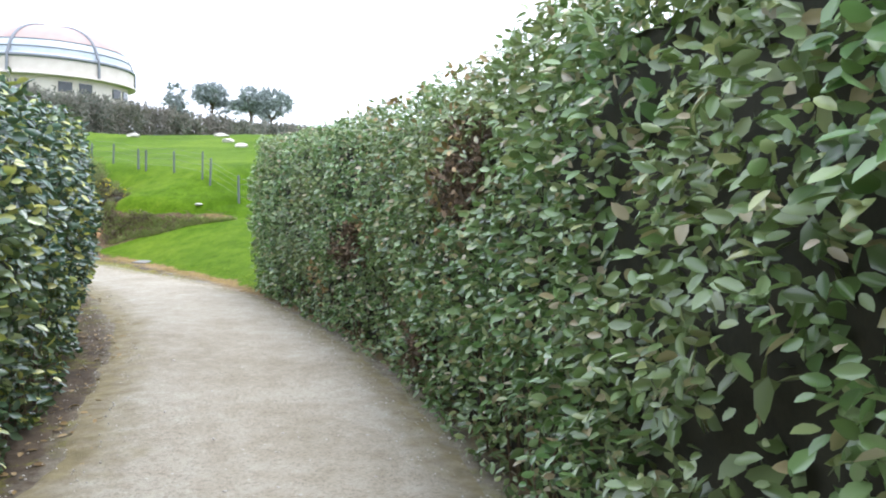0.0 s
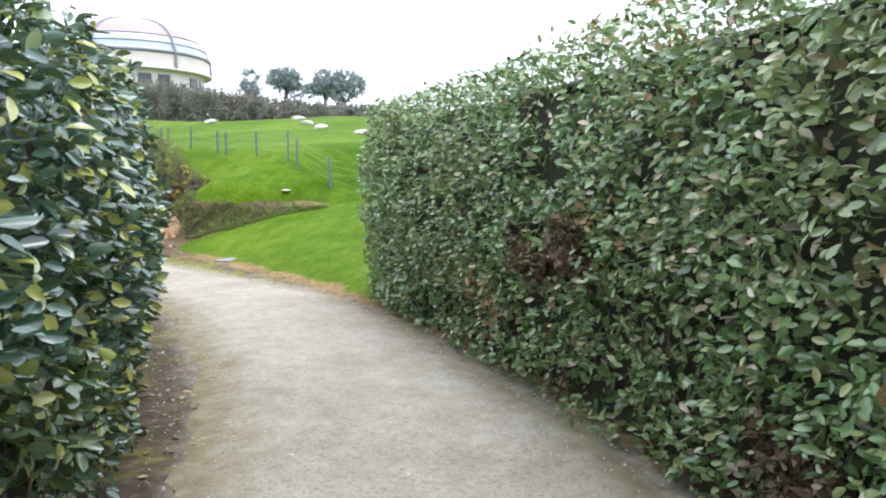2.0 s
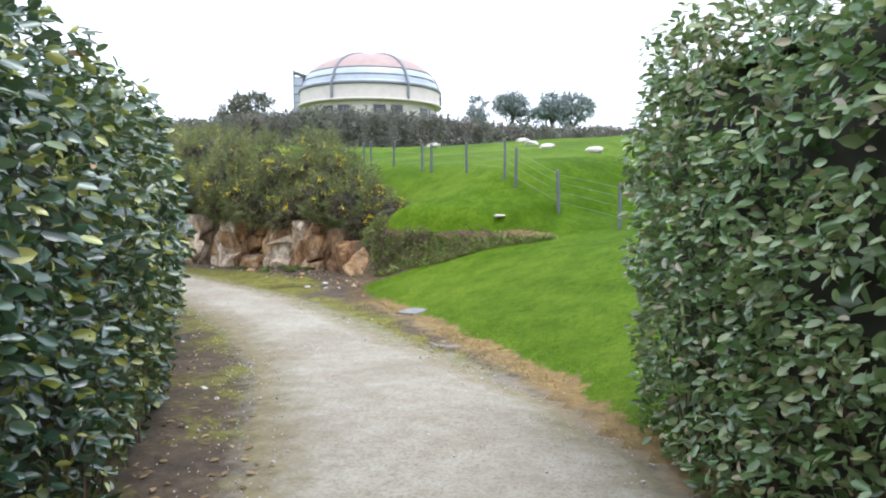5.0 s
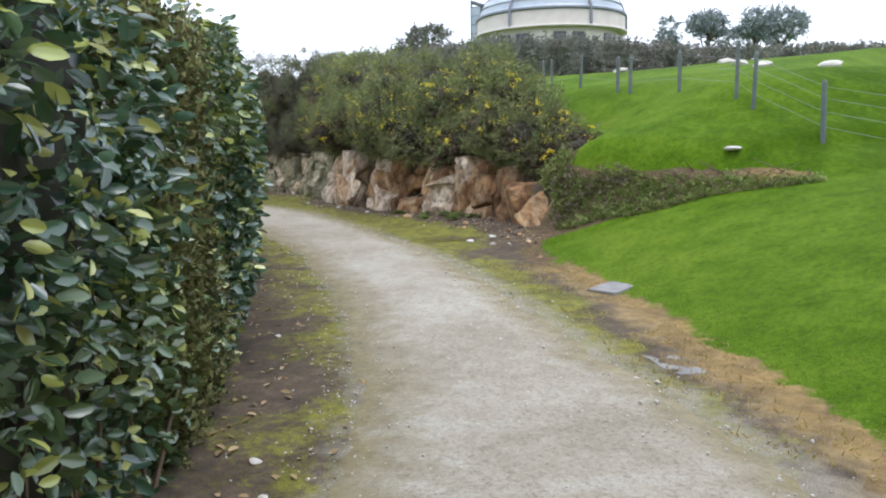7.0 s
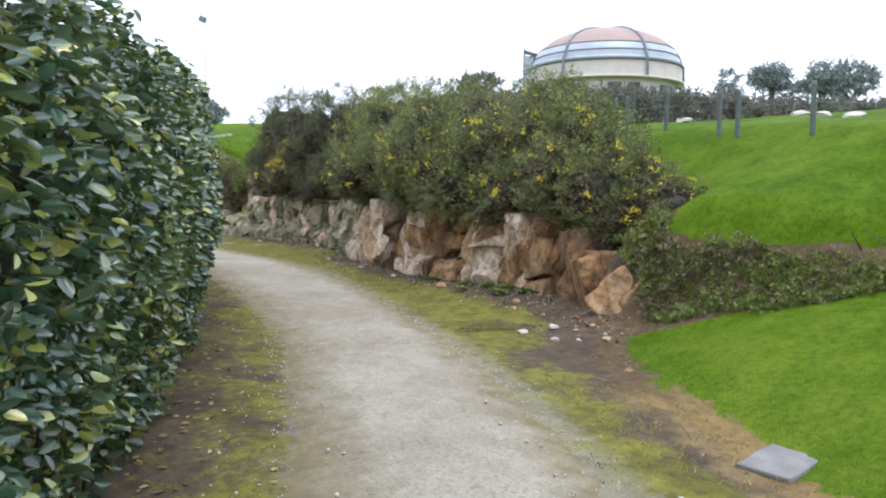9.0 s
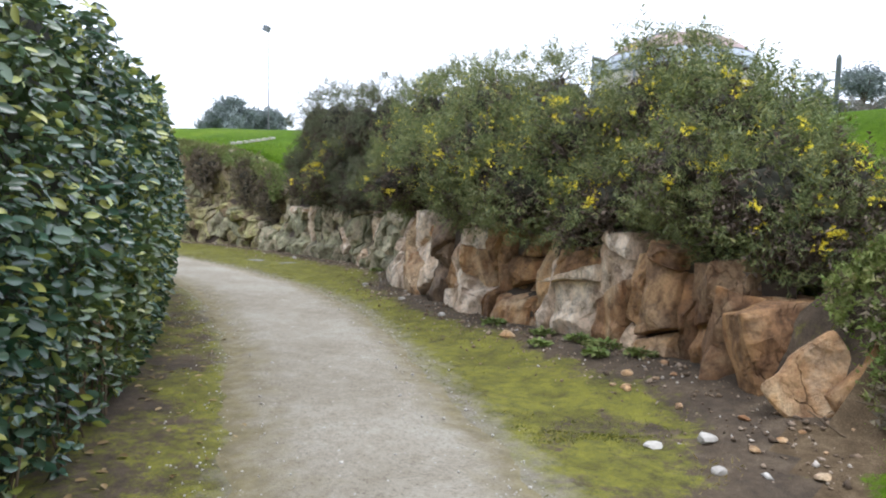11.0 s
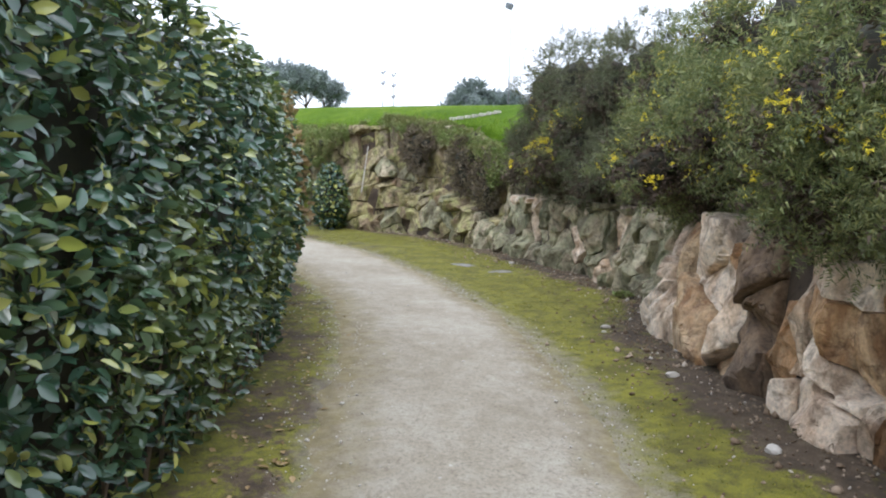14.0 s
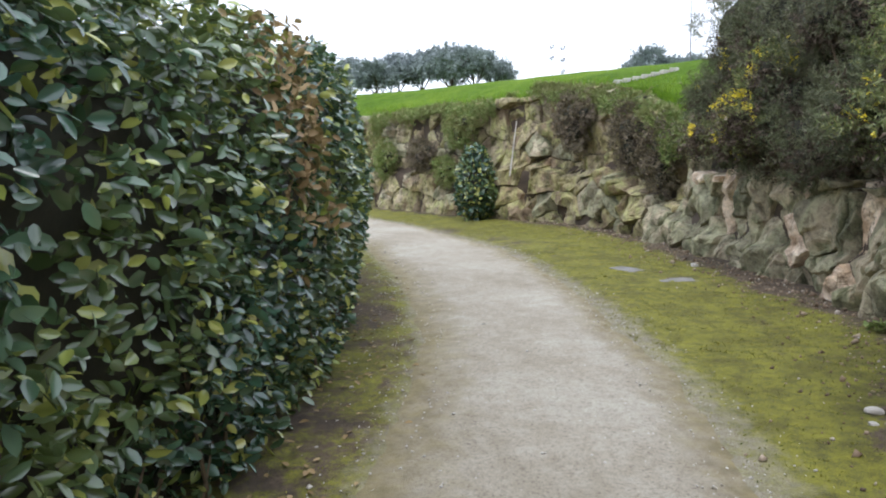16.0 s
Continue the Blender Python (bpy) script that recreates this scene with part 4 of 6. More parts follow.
def bare_shrub(s0, s1):
    """The leafless mossy stretch between the two left-hand hedges."""
    c = HEDGE_L.at((s0 + s1) / 2, -0.42)
    ob = thing("bare_shrub", Matrix.Translation((c[0], c[1], 0)), "leafless mossy brown shrub filling a gap in the hedge", "shrub")
    t2, n2 = HEDGE_L.normal(np.array([(s0 + s1) / 2]))[0], None
    along = np.array([-t2[1], t2[0]])
    bm = bmesh.new()
    box(bm, 0.86, 0.42, 1.9, Matrix.Translation((0, 0, 0.95)) @ pose(0, 0, 0, 0, 0, math.degrees(math.atan2(along[1], along[0]))), 0.1)
    bmesh.ops.subdivide_edges(bm, edges=bm.edges[:], cuts=6, use_grid_fill=True)
    for v in bm.verts:
        v.co += Vector(noise.noise_vector(v.co * 3.0)) * 0.10 + Vector(noise.noise_vector(v.co * 9.0)) * 0.05
    part("thicket", bm, M_MOSSWOOD, ob, "matted mossy dead wood", True)
    q = rng.uniform(size=(2600, 3))
    o = np.c_[along[0] * (q[:, 0] - 0.5) + t2[0] * (0.08 + 0.24 * q[:, 2]), along[1] * (q[:, 0] - 0.5) + t2[1] * (0.08 + 0.24 * q[:, 2]), 0.03 + 2.0 * q[:, 1]]
    V_, F_ = sprays(o, rng.normal(size=o.shape) + np.array([t2[0], t2[1], -0.4]), rng.uniform(0.07, 0.2, len(o)), 95, 8, 0.28)
    tagged(under("mossy_growth", mesh_from("mossy_growth", V_, F_, M_MOSSTWIG), ob, "dead brown shoots hung with moss"), kind="stuff")
    bm = bmesh.new()
    r = random.Random(5)
    for _ in range(120):
        u, z = r.uniform(-0.5, 0.5), r.uniform(0.02, 2.0)
        dpt = r.uniform(0.16, 0.34)
        a = Vector((along[0] * u + t2[0] * dpt, along[1] * u + t2[1] * dpt, z))
        e = a + Vector((r.gauss(0, 0.10), r.gauss(0, 0.10), r.uniform(-0.1, 0.22))) + Vector((t2[0], t2[1], 0)) * 0.03
        rod(bm, a, e, r.uniform(0.004, 0.011), 0.003, 5)
    tagged(part("twig_tangle", bm, M_MOSSWOOD, ob, "mossy brown twigs"), kind="stuff")
    # green sprays of the neighbouring hedge that reach into the gap
    m_ = 260
    k = rng.integers(0, 4, m_)
    u = np.choose(k, [-0.42, 0.42, -0.36, 0.40]) + rng.normal(size=m_) * 0.07
    z = np.choose(k, [0.42, 0.55, 1.62, 1.35]) + rng.normal(size=m_) * 0.17
    d = 0.30 + 0.10 * rng.uniform(size=m_)
    q = np.c_[along[0] * u + t2[0] * d, along[1] * u + t2[1] * d, np.maximum(z, 0.1)]
    face = np.tile([t2[0], t2[1], 0.35], (m_, 1))
    V_, F_ = leaves(q, rng.normal(size=q.shape) + np.array([0, 0, -0.3]), face + rng.normal(size=q.shape) * 0.5, rng.uniform(0.045, 0.09, m_))
    tagged(under("leaves", mesh_from("leaves", V_, F_, M_HEDGE), ob, "small oval glossy leaves"), kind="stuff")
    return ob


bare_shrub(GAP0, GAP1)


# ---- gorse on top of the rock ----
def egg(rx, ry, rz, at_, wob, seed):
    bm = bmesh.new()
    bmesh.ops.create_icosphere(bm, subdivisions=3, radius=1)
    for v in bm.verts:
        v.co *= 1 + wob * noise.noise(v.co * 2.2 + Vector((seed, 0, 0)))
        v.co = Vector((v.co.x * rx, v.co.y * ry, v.co.z * rz)) + Vector(at_)
    return bm


def bush(name, x, y, z, clumps, mat, core, label, category, n_per, size, group="", flowers=0, seed=0, flop=0.25, shoot=(6, 0.42), away=np.array([0.0, 1.0])):
    """A shrub of several rounded clumps: (dx, dy, z, rx, ry, rz) about its root."""
    ob = thing(name, Matrix.Translation((x, y, z)), label, category, group)
    O, A, Sz, FO = [], [], [], []
    for k, (cx, cy, cz, rx, ry, rz) in enumerate(clumps):
        # near-black lump inside each clump, so the hollows read as shade
        part("shade_core", egg(rx * 0.52, ry * 0.52, rz * 0.52, (cx, cy, cz), 0.35, seed + k * 3.7), core, ob, "", True)
        area = (rx * ry + rx * rz + ry * rz) / 3 * 12.6
        c, r3 = np.array([cx, cy, cz]), np.array([rx, ry, rz])
        if name == "gorse_bush":
            # shoots gather in tufts, with hollows between
            tuft = ball_points(int(area * 31))
            tuft = tuft[rng.uniform(size=len(tuft)) < np.where(tuft[:, :2] @ away > 0.6, 0.4, 1.0)]
            hollow = vnoise(tuft[:, 0] * 2.6 + 7 * k + seed, tuft[:, 1] * 2.6 + tuft[:, 2] * 3.4, seed + 5) < 0.38
            tuft = tuft[~hollow | (rng.uniform(size=len(tuft)) < 0.08)]
            t_rad = (0.78 + 0.30 * rng.uniform(0, 1, len(tuft)) ** 0.7) * (1 + 0.30 * fbm(tuft[:, 0] * 2.4 + seed + k, tuft[:, 1] * 2.4 + tuft[:, 2] * 2.4, seed + k, 3))
            per = max(4, int(n_per / 34))
            n = len(tuft) * per
            u = np.repeat(tuft, per, 0)
            spin = ball_points(n)
            O.append(c + u * r3 * np.repeat(t_rad, per)[:, None] + spin * rng.uniform(0.0, 0.10, n)[:, None])
            A.append(u * 0.8 + spin * 0.9 + np.repeat(rng.normal(size=tuft.shape) * 0.3, per, 0) + np.array([0, 0, flop]))
        else:
            n = int(n_per * area)
            u = ball_points(n)
            lump = 1 + 0.36 * fbm(u[:, 0] * 2.4 + seed + k, u[:, 1] * 2.4 + u[:, 2] * 2.4, seed + k, 3)
            rad = (0.60 + 0.46 * rng.uniform(0, 1, n) ** 0.55) * lump
            O.append(c + u * r3 * rad[:, None])
            A.append(u + rng.normal(size=u.shape) * 0.45 + np.array([0, 0, flop]))
        Sz.append(rng.uniform(size[0], size[1], n))
        if flowers and cz + rz > 1.0:
            # long shoots stand out of the crown
            m_ = 14
            q_ = ball_points(m_)
            q_[:, 2] = np.abs(q_[:, 2]) + 0.3
            O.append(c + q_ / np.linalg.norm(q_, axis=1, keepdims=True) * r3 * 0.95)
            A.append(q_ + np.array([0, 0, 0.6]))
            Sz.append(rng.uniform(0.2, 0.34, m_))
        if flowers:
            # blossom sits in tufts on the sunny side
            t = ball_points(max(2, int(flowers * 0.42)))
            t = t[t[:, 2] > -0.35]
            for q in t:
                m_ = rng.integers(5, 19)
                w_ = q + rng.normal(size=(m_, 3)) * 0.10
                w_ /= np.linalg.norm(w_, axis=1, keepdims=True)
                lump_ = 1 + 0.36 * fbm(w_[:, 0] * 2.4 + seed + k, w_[:, 1] * 2.4 + w_[:, 2] * 2.4, seed + k, 3)
                FO.append(c + w_ * r3 * (1.04 * lump_ + rng.uniform(-0.04, 0.10, m_))[:, None])
    V_, F_ = sprays(np.concatenate(O), np.concatenate(A), np.concatenate(Sz), seed, *shoot)
    tagged(under("foliage", mesh_from("foliage", V_, F_, mat), ob), kind="stuff")
    if name == "gorse_bush":
        # dead shoots hang below the living ones
        O2, A2 = [], []
        for cx, cy, cz, rx, ry, rz in clumps:
            u = ball_points(int(560 * rx))
            u[:, 2] = np.where(rng.uniform(size=len(u)) < 0.45, -np.abs(u[:, 2]), u[:, 2])
            O2.append(np.array([cx, cy, cz]) + u * np.array([rx, ry, rz]) * rng.uniform(0.2, 0.70, len(u))[:, None])
            A2.append(u * 0.4 + rng.normal(size=u.shape) * 0.6 + np.array([0, 0, -0.25]))
        O2, A2 = np.concatenate(O2), np.concatenate(A2)
        V_, F_ = sprays(O2, A2, rng.uniform(0.12, 0.30, len(O2)), seed + 2, 7, 0.24, 0.6)
        tagged(under("dead_growth", mesh_from("dead_growth", V_, F_, M_DEADGORSE), ob, "dry dark brown dead shoots"), kind="stuff")
    if FO:
        fo = np.concatenate(FO)
        V_, F_ = sprays(fo, rng.normal(size=fo.shape), rng.uniform(0.02, 0.034, len(fo)), seed + 1, 3, 1.0)
        tagged(under("blossom", mesh_from("blossom", V_, F_, M_FLOWER), ob, "small bright yellow flowers"), kind="stuff")
    # woody stems from the root
    bm = bmesh.new()
    for cx, cy, cz, rx, ry, rz in clumps:
        rod(bm, (cx * 0.3, cy * 0.3, -0.1), (cx, cy, cz), 0.03, 0.012, 6)
        for _ in range(3):
            q = Vector(ball_points(1)[0])
            rod(bm, (cx, cy, cz), (cx + q.x * rx, cy + q.y * ry, cz + q.z * rz), 0.012, 0.004, 5)
    part("woody_frame", bm, M_TWIG, ob, "brown woody stems")
    return ob


def gorse(x, top, length, depth, mat, label, flowers, seed, low=0.95, ahead=0.2):
    """One gorse bush rooted on the rock above the foot at plan place x, hanging over the face."""
    s = s_at_x(x)
    c, n = FOOT.at(s, 0.75), FOOT.normal(np.array([s]))[0]
    t = np.array([-n[1], n[0]])
    z = ground_z(c[0], c[1])
    r = random.Random(seed)
    low += 0.12
    h = top - low
    # one leading clump, the rest heaped about it
    cl = [(n[0] * 0.1, n[1] * 0.1, top - h * 0.36 - z, max(length * 0.36, h * 0.3), max(length * 0.36, h * 0.26), h * 0.36)]
    for k in range(11):
        u = (k - 5) / 5 * length * 0.72 + r.uniform(-0.15, 0.15)
        f = r.uniform(0.0, 1.0) * (1 - 0.45 * abs(k - 5) / 5) if k % 2 else r.uniform(0.0, 0.35)
        rad = length * r.uniform(0.22, 0.34)
        rz = min(rad * r.uniform(0.7, 1.15), h * 0.42)
        drop = r.uniform(-0.22, 0.16)
        dn = r.uniform(-0.25, 0.4) * depth - ahead - (0.25 if f < 0.3 else 0.0)
        cl.append((t[0] * u + n[0] * dn, t[1] * u + n[1] * dn, low + rz + f * (h - 2 * rz) + drop * (1 - f) - z, rad, rad, rz))
    return bush("gorse_bush", c[0], c[1], z, cl, mat, M_CORE, label, "bush", 240, (0.08, 0.20), "gorse along the rock top", flowers, seed, 0.25, (9, 0.30, 0.5), n)


_fx = FOOT.p[:, 0][FOOT.s > ROCK0 - 0.5]
_fs = FOOT.s[FOOT.s > ROCK0 - 0.5]


def s_at_x(x):
    """Arc length along the rock foot at plan x (before it turns back)."""
    return float(np.interp(-x, -_fx, _fs))


YELLOW = "flowering gorse bush, dark green with yellow blossom, on the rock"
OLD = "grey-brown old gorse bush overhanging the rock"
gorse(-9.75, 2.0, 1.05, 0.75, M_GORSE, "low rounded gorse bush with yellow flowers above sandstone", 14, 1, 0.76, 0.05)
gorse(-10.5, 2.6, 1.3, 1.0, M_GORSE, YELLOW, 18, 2, 0.85)
gorse(-11.6, 3.12, 1.5, 1.0, M_GORSE, YELLOW, 26, 3, 0.98)
gorse(-11.05, 2.85, 1.3, 1.0, M_GORSE, YELLOW, 14, 14, 1.1, -0.25)
gorse(-13.1, 3.2, 1.6, 1.1, M_GORSE, YELLOW, 26, 4, 1.0, 0.3)
gorse(-14.6, 3.4, 1.6, 1.1, M_GORSE, YELLOW, 24, 5, 1.05)
gorse(-15.9, 3.6, 1.5, 1.1, M_GORSE, YELLOW, 26, 6, 1.1)
gorse(-17.3, 3.6, 1.5, 1.1, M_GORSE, YELLOW, 22, 7, 1.15, 0.4)
gorse(-18.7, 3.8, 1.4, 1.0, M_GORSE, YELLOW, 34, 8, 1.1, 0.35)
gorse(-20.1, 4.15, 1.4, 1.0, M_GORSE_OLD, OLD, 0, 9, 1.2)
gorse(-21.4, 4.1, 1.4, 1.0, M_GORSE_OLD, OLD, 3, 10, 1.15)
gorse(-21.8, 2.95, 0.62, 0.5, M_GORSE, "small yellow-green gorse bush hanging over the rock", 34, 13, 1.45, 0.8)
gorse(-22.7, 4.3, 1.3, 0.9, M_GORSE_OLD, OLD, 3, 11, 1.2)
gorse(-23.8, 4.3, 1.1, 0.8, M_GORSE_OLD, OLD, 0, 12, 1.5, 0.1)


# ---- plants on the far cliff and the bank ----
def laurel(x, y):
    ob = thing("round_shrub", Matrix.Translation((x, y, ground_z(x, y))) @ Matrix.Scale(0.92, 4), "dense dark green egg-shaped evergreen shrub against the cliff", "shrub")
    # near-black egg paints the shade behind the leaves
    part("shade_core", egg(0.42, 0.40, 0.92, (0, 0, 0.95), 0.2, 3), M_CORE, ob, "", True)
    u = ball_points(2600)
    z = u[:, 2]
    r3 = np.c_[0.52 * (1 - 0.22 * z), 0.50 * (1 - 0.22 * z), np.full(len(u), 0.99)]
    o = u * r3 * rng.uniform(0.9, 1.08, len(u))[:, None] + np.array([0, 0, 0.98])
    V_, F_ = leaves(o, rng.normal(size=u.shape) + u * 0.5, u + rng.normal(size=u.shape) * 0.4, rng.uniform(0.09, 0.15, len(u)))
    tagged(under("leaves", mesh_from("leaves", V_, F_, M_HEDGE), ob), kind="stuff")


laurel(-31.15, 23.3)


def cliff_bush(x, d, z, rx, rz, mat, label, seed, n=110, size=(0.10, 0.22)):
    s = s_at_x(x)
    c = FOOT.at(s, d)
    bush("heather_bush" if mat is M_HEATHER else "cliff_bush", c[0], c[1], z, [(0, 0, 0, rx, rx * 0.36, rz), (rx * 0.5, -0.05, -rz * 0.5, rx * 0.6, rx * 0.3, rz * 0.7), (-rx * 0.6, 0.05, rz * 0.1, rx * 0.7, rx * 0.3, rz * 0.5), (rx * 0.9, 0.05, rz * 0.2, rx * 0.5, rx * 0.25, rz * 0.4)],
         mat, M_CORE, label, "bush", n, size, "plants on the cliff", 0, seed, -0.3)


HEATH = "dry purple-brown heather hanging on the cliff"
OLIVE = "olive green scrub growing on the cliff ledge"
cliff_bush(-25.6, 0.12, 1.5, 0.45, 0.6, M_HEATHER, HEATH, 21)
cliff_bush(-26.9, 0.12, 1.9, 0.5, 0.6, M_HEATHER, HEATH, 22)
cliff_bush(-29.0, 0.12, 2.35, 0.62, 0.55, M_HEATHER, HEATH, 23)
cliff_bush(-34.6, 0.0, 1.75, 0.8, 0.42, M_HEATHER, HEATH, 24)
cliff_bush(-36.9, 0.0, 1.6, 0.7, 0.5, M_BRAMBLE, OLIVE, 25)
cliff_bush(-32.9, 0.1, 2.4, 0.7, 0.45, M_BRAMBLE, OLIVE, 26)
cliff_bush(-33.4, 0.0, 1.25, 0.55, 0.35, M_BRAMBLE, OLIVE, 27)
cliff_bush(-27.6, 0.4, 2.6, 0.8, 0.16, M_BRAMBLE, "green creeping plants over the cliff edge", 29)


def cliff_weeds():
    """Grass, ivy and weeds trailing over the cliff edge and rooted in its cracks."""
    c = FOOT.at(s_at_x(-29.0), 0.3)
    ob = thing("cliff_weeds", Matrix.Translation((c[0], c[1], 2.4)), "green weeds and grass trailing over the cliff edge", "weeds", kind="stuff")
    base = np.array([c[0], c[1], 2.4])
    n = 13000
    s = rng.uniform(CLIFF0 - 0.4, FOOT.s_of(-42, 19.6), n)
    top = rock_top(s)
    hang = np.abs(rng.normal(0, 1, n)) * (0.10 + 0.5 * vnoise(s * 0.9, s * 0, 61) ** 2)
    z = np.maximum(top + 0.05 - hang, 0.15)
    keep = vnoise(s * 1.6, z * 2.2, 62) > 0.36
    s, z, hang = s[keep], z[keep], hang[keep]
    p = FOOT.at(s) + FOOT.soft_normal(s) * (0.10 * z - 0.02 + 0.35 * smooth(0.25, 0.0, hang) + rng.uniform(-0.1, 0.12, len(s)))[:, None]
    o = np.c_[p, z] - base
    nn = FOOT.soft_normal(s)
    V_, F_ = sprays(o, np.c_[-nn * 0.7, np.full(len(s), 0.1)] + rng.normal(size=o.shape) * 0.5, rng.uniform(0.06, 0.16, len(o)), 63)
    under("foliage", mesh_from("foliage", V_, F_, M_BRAMBLE), ob)


cliff_weeds()


def bank_plants():
    """Brambles and weeds along the low bank above the lawn."""
    ob = thing("bank_plants", Matrix.Translation((-7.4, 18.9, ground_z(-7.4, 18.9))), "olive and brown brambles covering the low earth bank", "brambles", kind="stuff")
    n = 3600
    x = rng.uniform(-9.15, -5.3, n)
    y = 18.8 + 0.4 * smooth(-8.5, -9.0, x) + rng.uniform(0, 1, n) * np.interp(x, [-9, -7, -5.3], [0.45, 0.3, 0.15]) + 0.08 * fbm(x * 2, x * 0, 3)
    keep = rng.uniform(size=n) < np.interp(x, [-9, -7, -5.5, -5.3], [1, 0.9, 0.4, 0.1])
    x, y = x[keep], y[keep]
    z = terrain(x, y) + rng.uniform(-0.04, 0.04, len(x)) * np.interp(x, [-9, -6], [1.3, 0.5])
    o = np.c_[x, y, z] - np.array(ob.matrix_world.translation)
    V_, F_ = sprays(o, rng.normal(size=o.shape) * 0.8 + np.array([0, -0.5, 0.5]), rng.uniform(0.06, 0.13, len(o)), 33)
    under("foliage", mesh_from("foliage", V_, F_, M_BANK), ob)
    dry = rng.uniform(size=len(o)) < np.where(vnoise(x * 2.2, y * 5, 14) > 0.62, 0.3, 0.03)
    V_, F_ = sprays(o[dry] + np.array([0, -0.03, 0.02]), rng.normal(size=o[dry].shape) + np.array([0, -0.6, 0.2]), rng.uniform(0.06, 0.15, dry.sum()), 34)
    under("dry_stalks", mesh_from("dry_stalks", V_, F_, M_HEATHER), ob, "dry brown stalks")
    bm = bmesh.new()
    r = random.Random(8)
    for _ in range(60):
        px = r.uniform(-8.9, -5.6)
        py = 18.8 + r.uniform(0, 0.4)
        a = Vector((px, py, ground_z(px, py))) - ob.matrix_world.translation
        rod(bm, a, a + Vector((r.gauss(0, 0.25), r.gauss(-0.1, 0.1), r.uniform(0.0, 0.18))), 0.008, 0.003, 5)
    part("stems", bm, M_TWIG, ob)


bank_plants()


def weed(x, y, r_, seed):
    """A low tuft of broad leaves at the foot of the rock."""
    z = ground_z(x, y)
    ob = thing("weed", Matrix.Translation((x, y, z)), "low dark green weed at the foot of the rock", "weed", "weeds under the rock")
    n = int(150 + 500 * r_)
    a, q = rng.uniform(0, 6.283, n), rng.uniform(0.0, 1.0, n) ** 0.7
    o = np.c_[r_ * q * np.cos(a), r_ * q * np.sin(a), 0.02 + 0.4 * r_ * (1 - q) * rng.uniform(0.2, 1, n)]
    V_, F_ = leaves(o, np.c_[np.cos(a), np.sin(a), rng.uniform(-0.2, 0.7, n)] + rng.normal(size=(n, 3)) * 0.3, np.c_[rng.normal(size=(n, 2)) * 0.4, np.ones(n)], rng.uniform(0.025, 0.06, n), True)
    tagged(under("leaves", mesh_from("leaves", V_, F_, M_BRAMBLE), ob), kind="stuff")
    bm = bmesh.new()
    for k in range(10):
        t_ = k * 0.63 + seed
        rod(bm, (0, 0, 0), (r_ * 0.7 * math.cos(t_), r_ * 0.7 * math.sin(t_), r_ * 0.3), 0.004, 0.002, 5)
    part("stems", bm, M_TWIG, ob)


for k, (x, y, r_) in enumerate([(-11.2, 20.0, 0.17), (-11.55, 20.12, 0.12), (-11.8, 19.85, 0.09), (-11.1, 19.72, 0.1), (-12.1, 20.28, 0.11), (-12.95, 20.5, 0.12), (-10.75, 19.85, 0.12), (-18.6, 23.45, 0.12)]):
    weed(x, y, r_, k)


# ---- slabs, stones and litter ----
def stone_mesh(name, seed, sx, sy, sz, mat, cuts=7):
    """A weathered lump with flat broken faces."""
    r = random.Random(seed)
    bm = bmesh.new()
    bmesh.ops.create_icosphere(bm, subdivisions=2, radius=1)
    for _ in range(cuts):
        n = Vector((r.gauss(0, 1), r.gauss(0, 1), r.gauss(0, 1))).normalized()
        k = r.uniform(0.55, 0.85)
        for v in bm.verts:
            over = v.co.dot(n) - k
            if over > 0:
                v.co -= n * over
    for v in bm.verts:
        v.co += Vector(noise.noise_vector(v.co * 2 + Vector((seed, 0, 0)))) * 0.05
        v.co = Vector((v.co.x * sx, v.co.y * sy, v.co.z * sz))
    return mesh_of(name, bm, mat)


def slab(name, x, y, z, sx, sy, sz, turn, tilt, label):
    bm = bmesh.new()
    box(bm, sx, sy, sz, Matrix(), 0.012)
    bmesh.ops.subdivide_edges(bm, edges=[e for e in bm.edges if e.calc_length() > 0.15], cuts=5, use_grid_fill=True)
    for v in bm.verts:
        v.co += Vector(noise.noise_vector(v.co * 7)) * 0.008
    ob = new(name, mesh_of(name, bm, M_SLAB))
    e = 0.25
    up = Vector((ground_z(x - e, y) - ground_z(x + e, y), ground_z(x, y - e) - ground_z(x, y + e), 2 * e)).normalized()
    ob.matrix_world = Matrix.Translation((x, y, z)) @ Vector((0, 0, 1)).rotation_difference(up).to_matrix().to_4x4() @ pose(0, 0, 0, tilt[0], tilt[1], turn)
    return tagged(ob, label, "stone slab")


slab("stone_slab", -6.65, 16.22, ground_z(-6.65, 16.22) + 0.0, 0.42, 0.29, 0.07, 80, (3, 2), "flat grey stone slab lying in the lawn edge")
slab("stone_slab", -5.4, 14.28, ground_z(-5.4, 14.28) - 0.026, 0.54, 0.22, 0.05, 138, (0, 0), "narrow grey stone sunk level in the path edge")
slab("stone_slab", -22.6, 23.15, ground_z(-22.6, 23.15) - 0.02, 0.42, 0.26, 0.05, 20, (0, 0), "flat worn stone sunk level in the moss")
slab("stone_slab", -21.6, 23.33, ground_z(-21.6, 23.33) - 0.02, 0.46, 0.3, 0.05, 70, (0, 0), "flat worn stone sunk level in the moss")

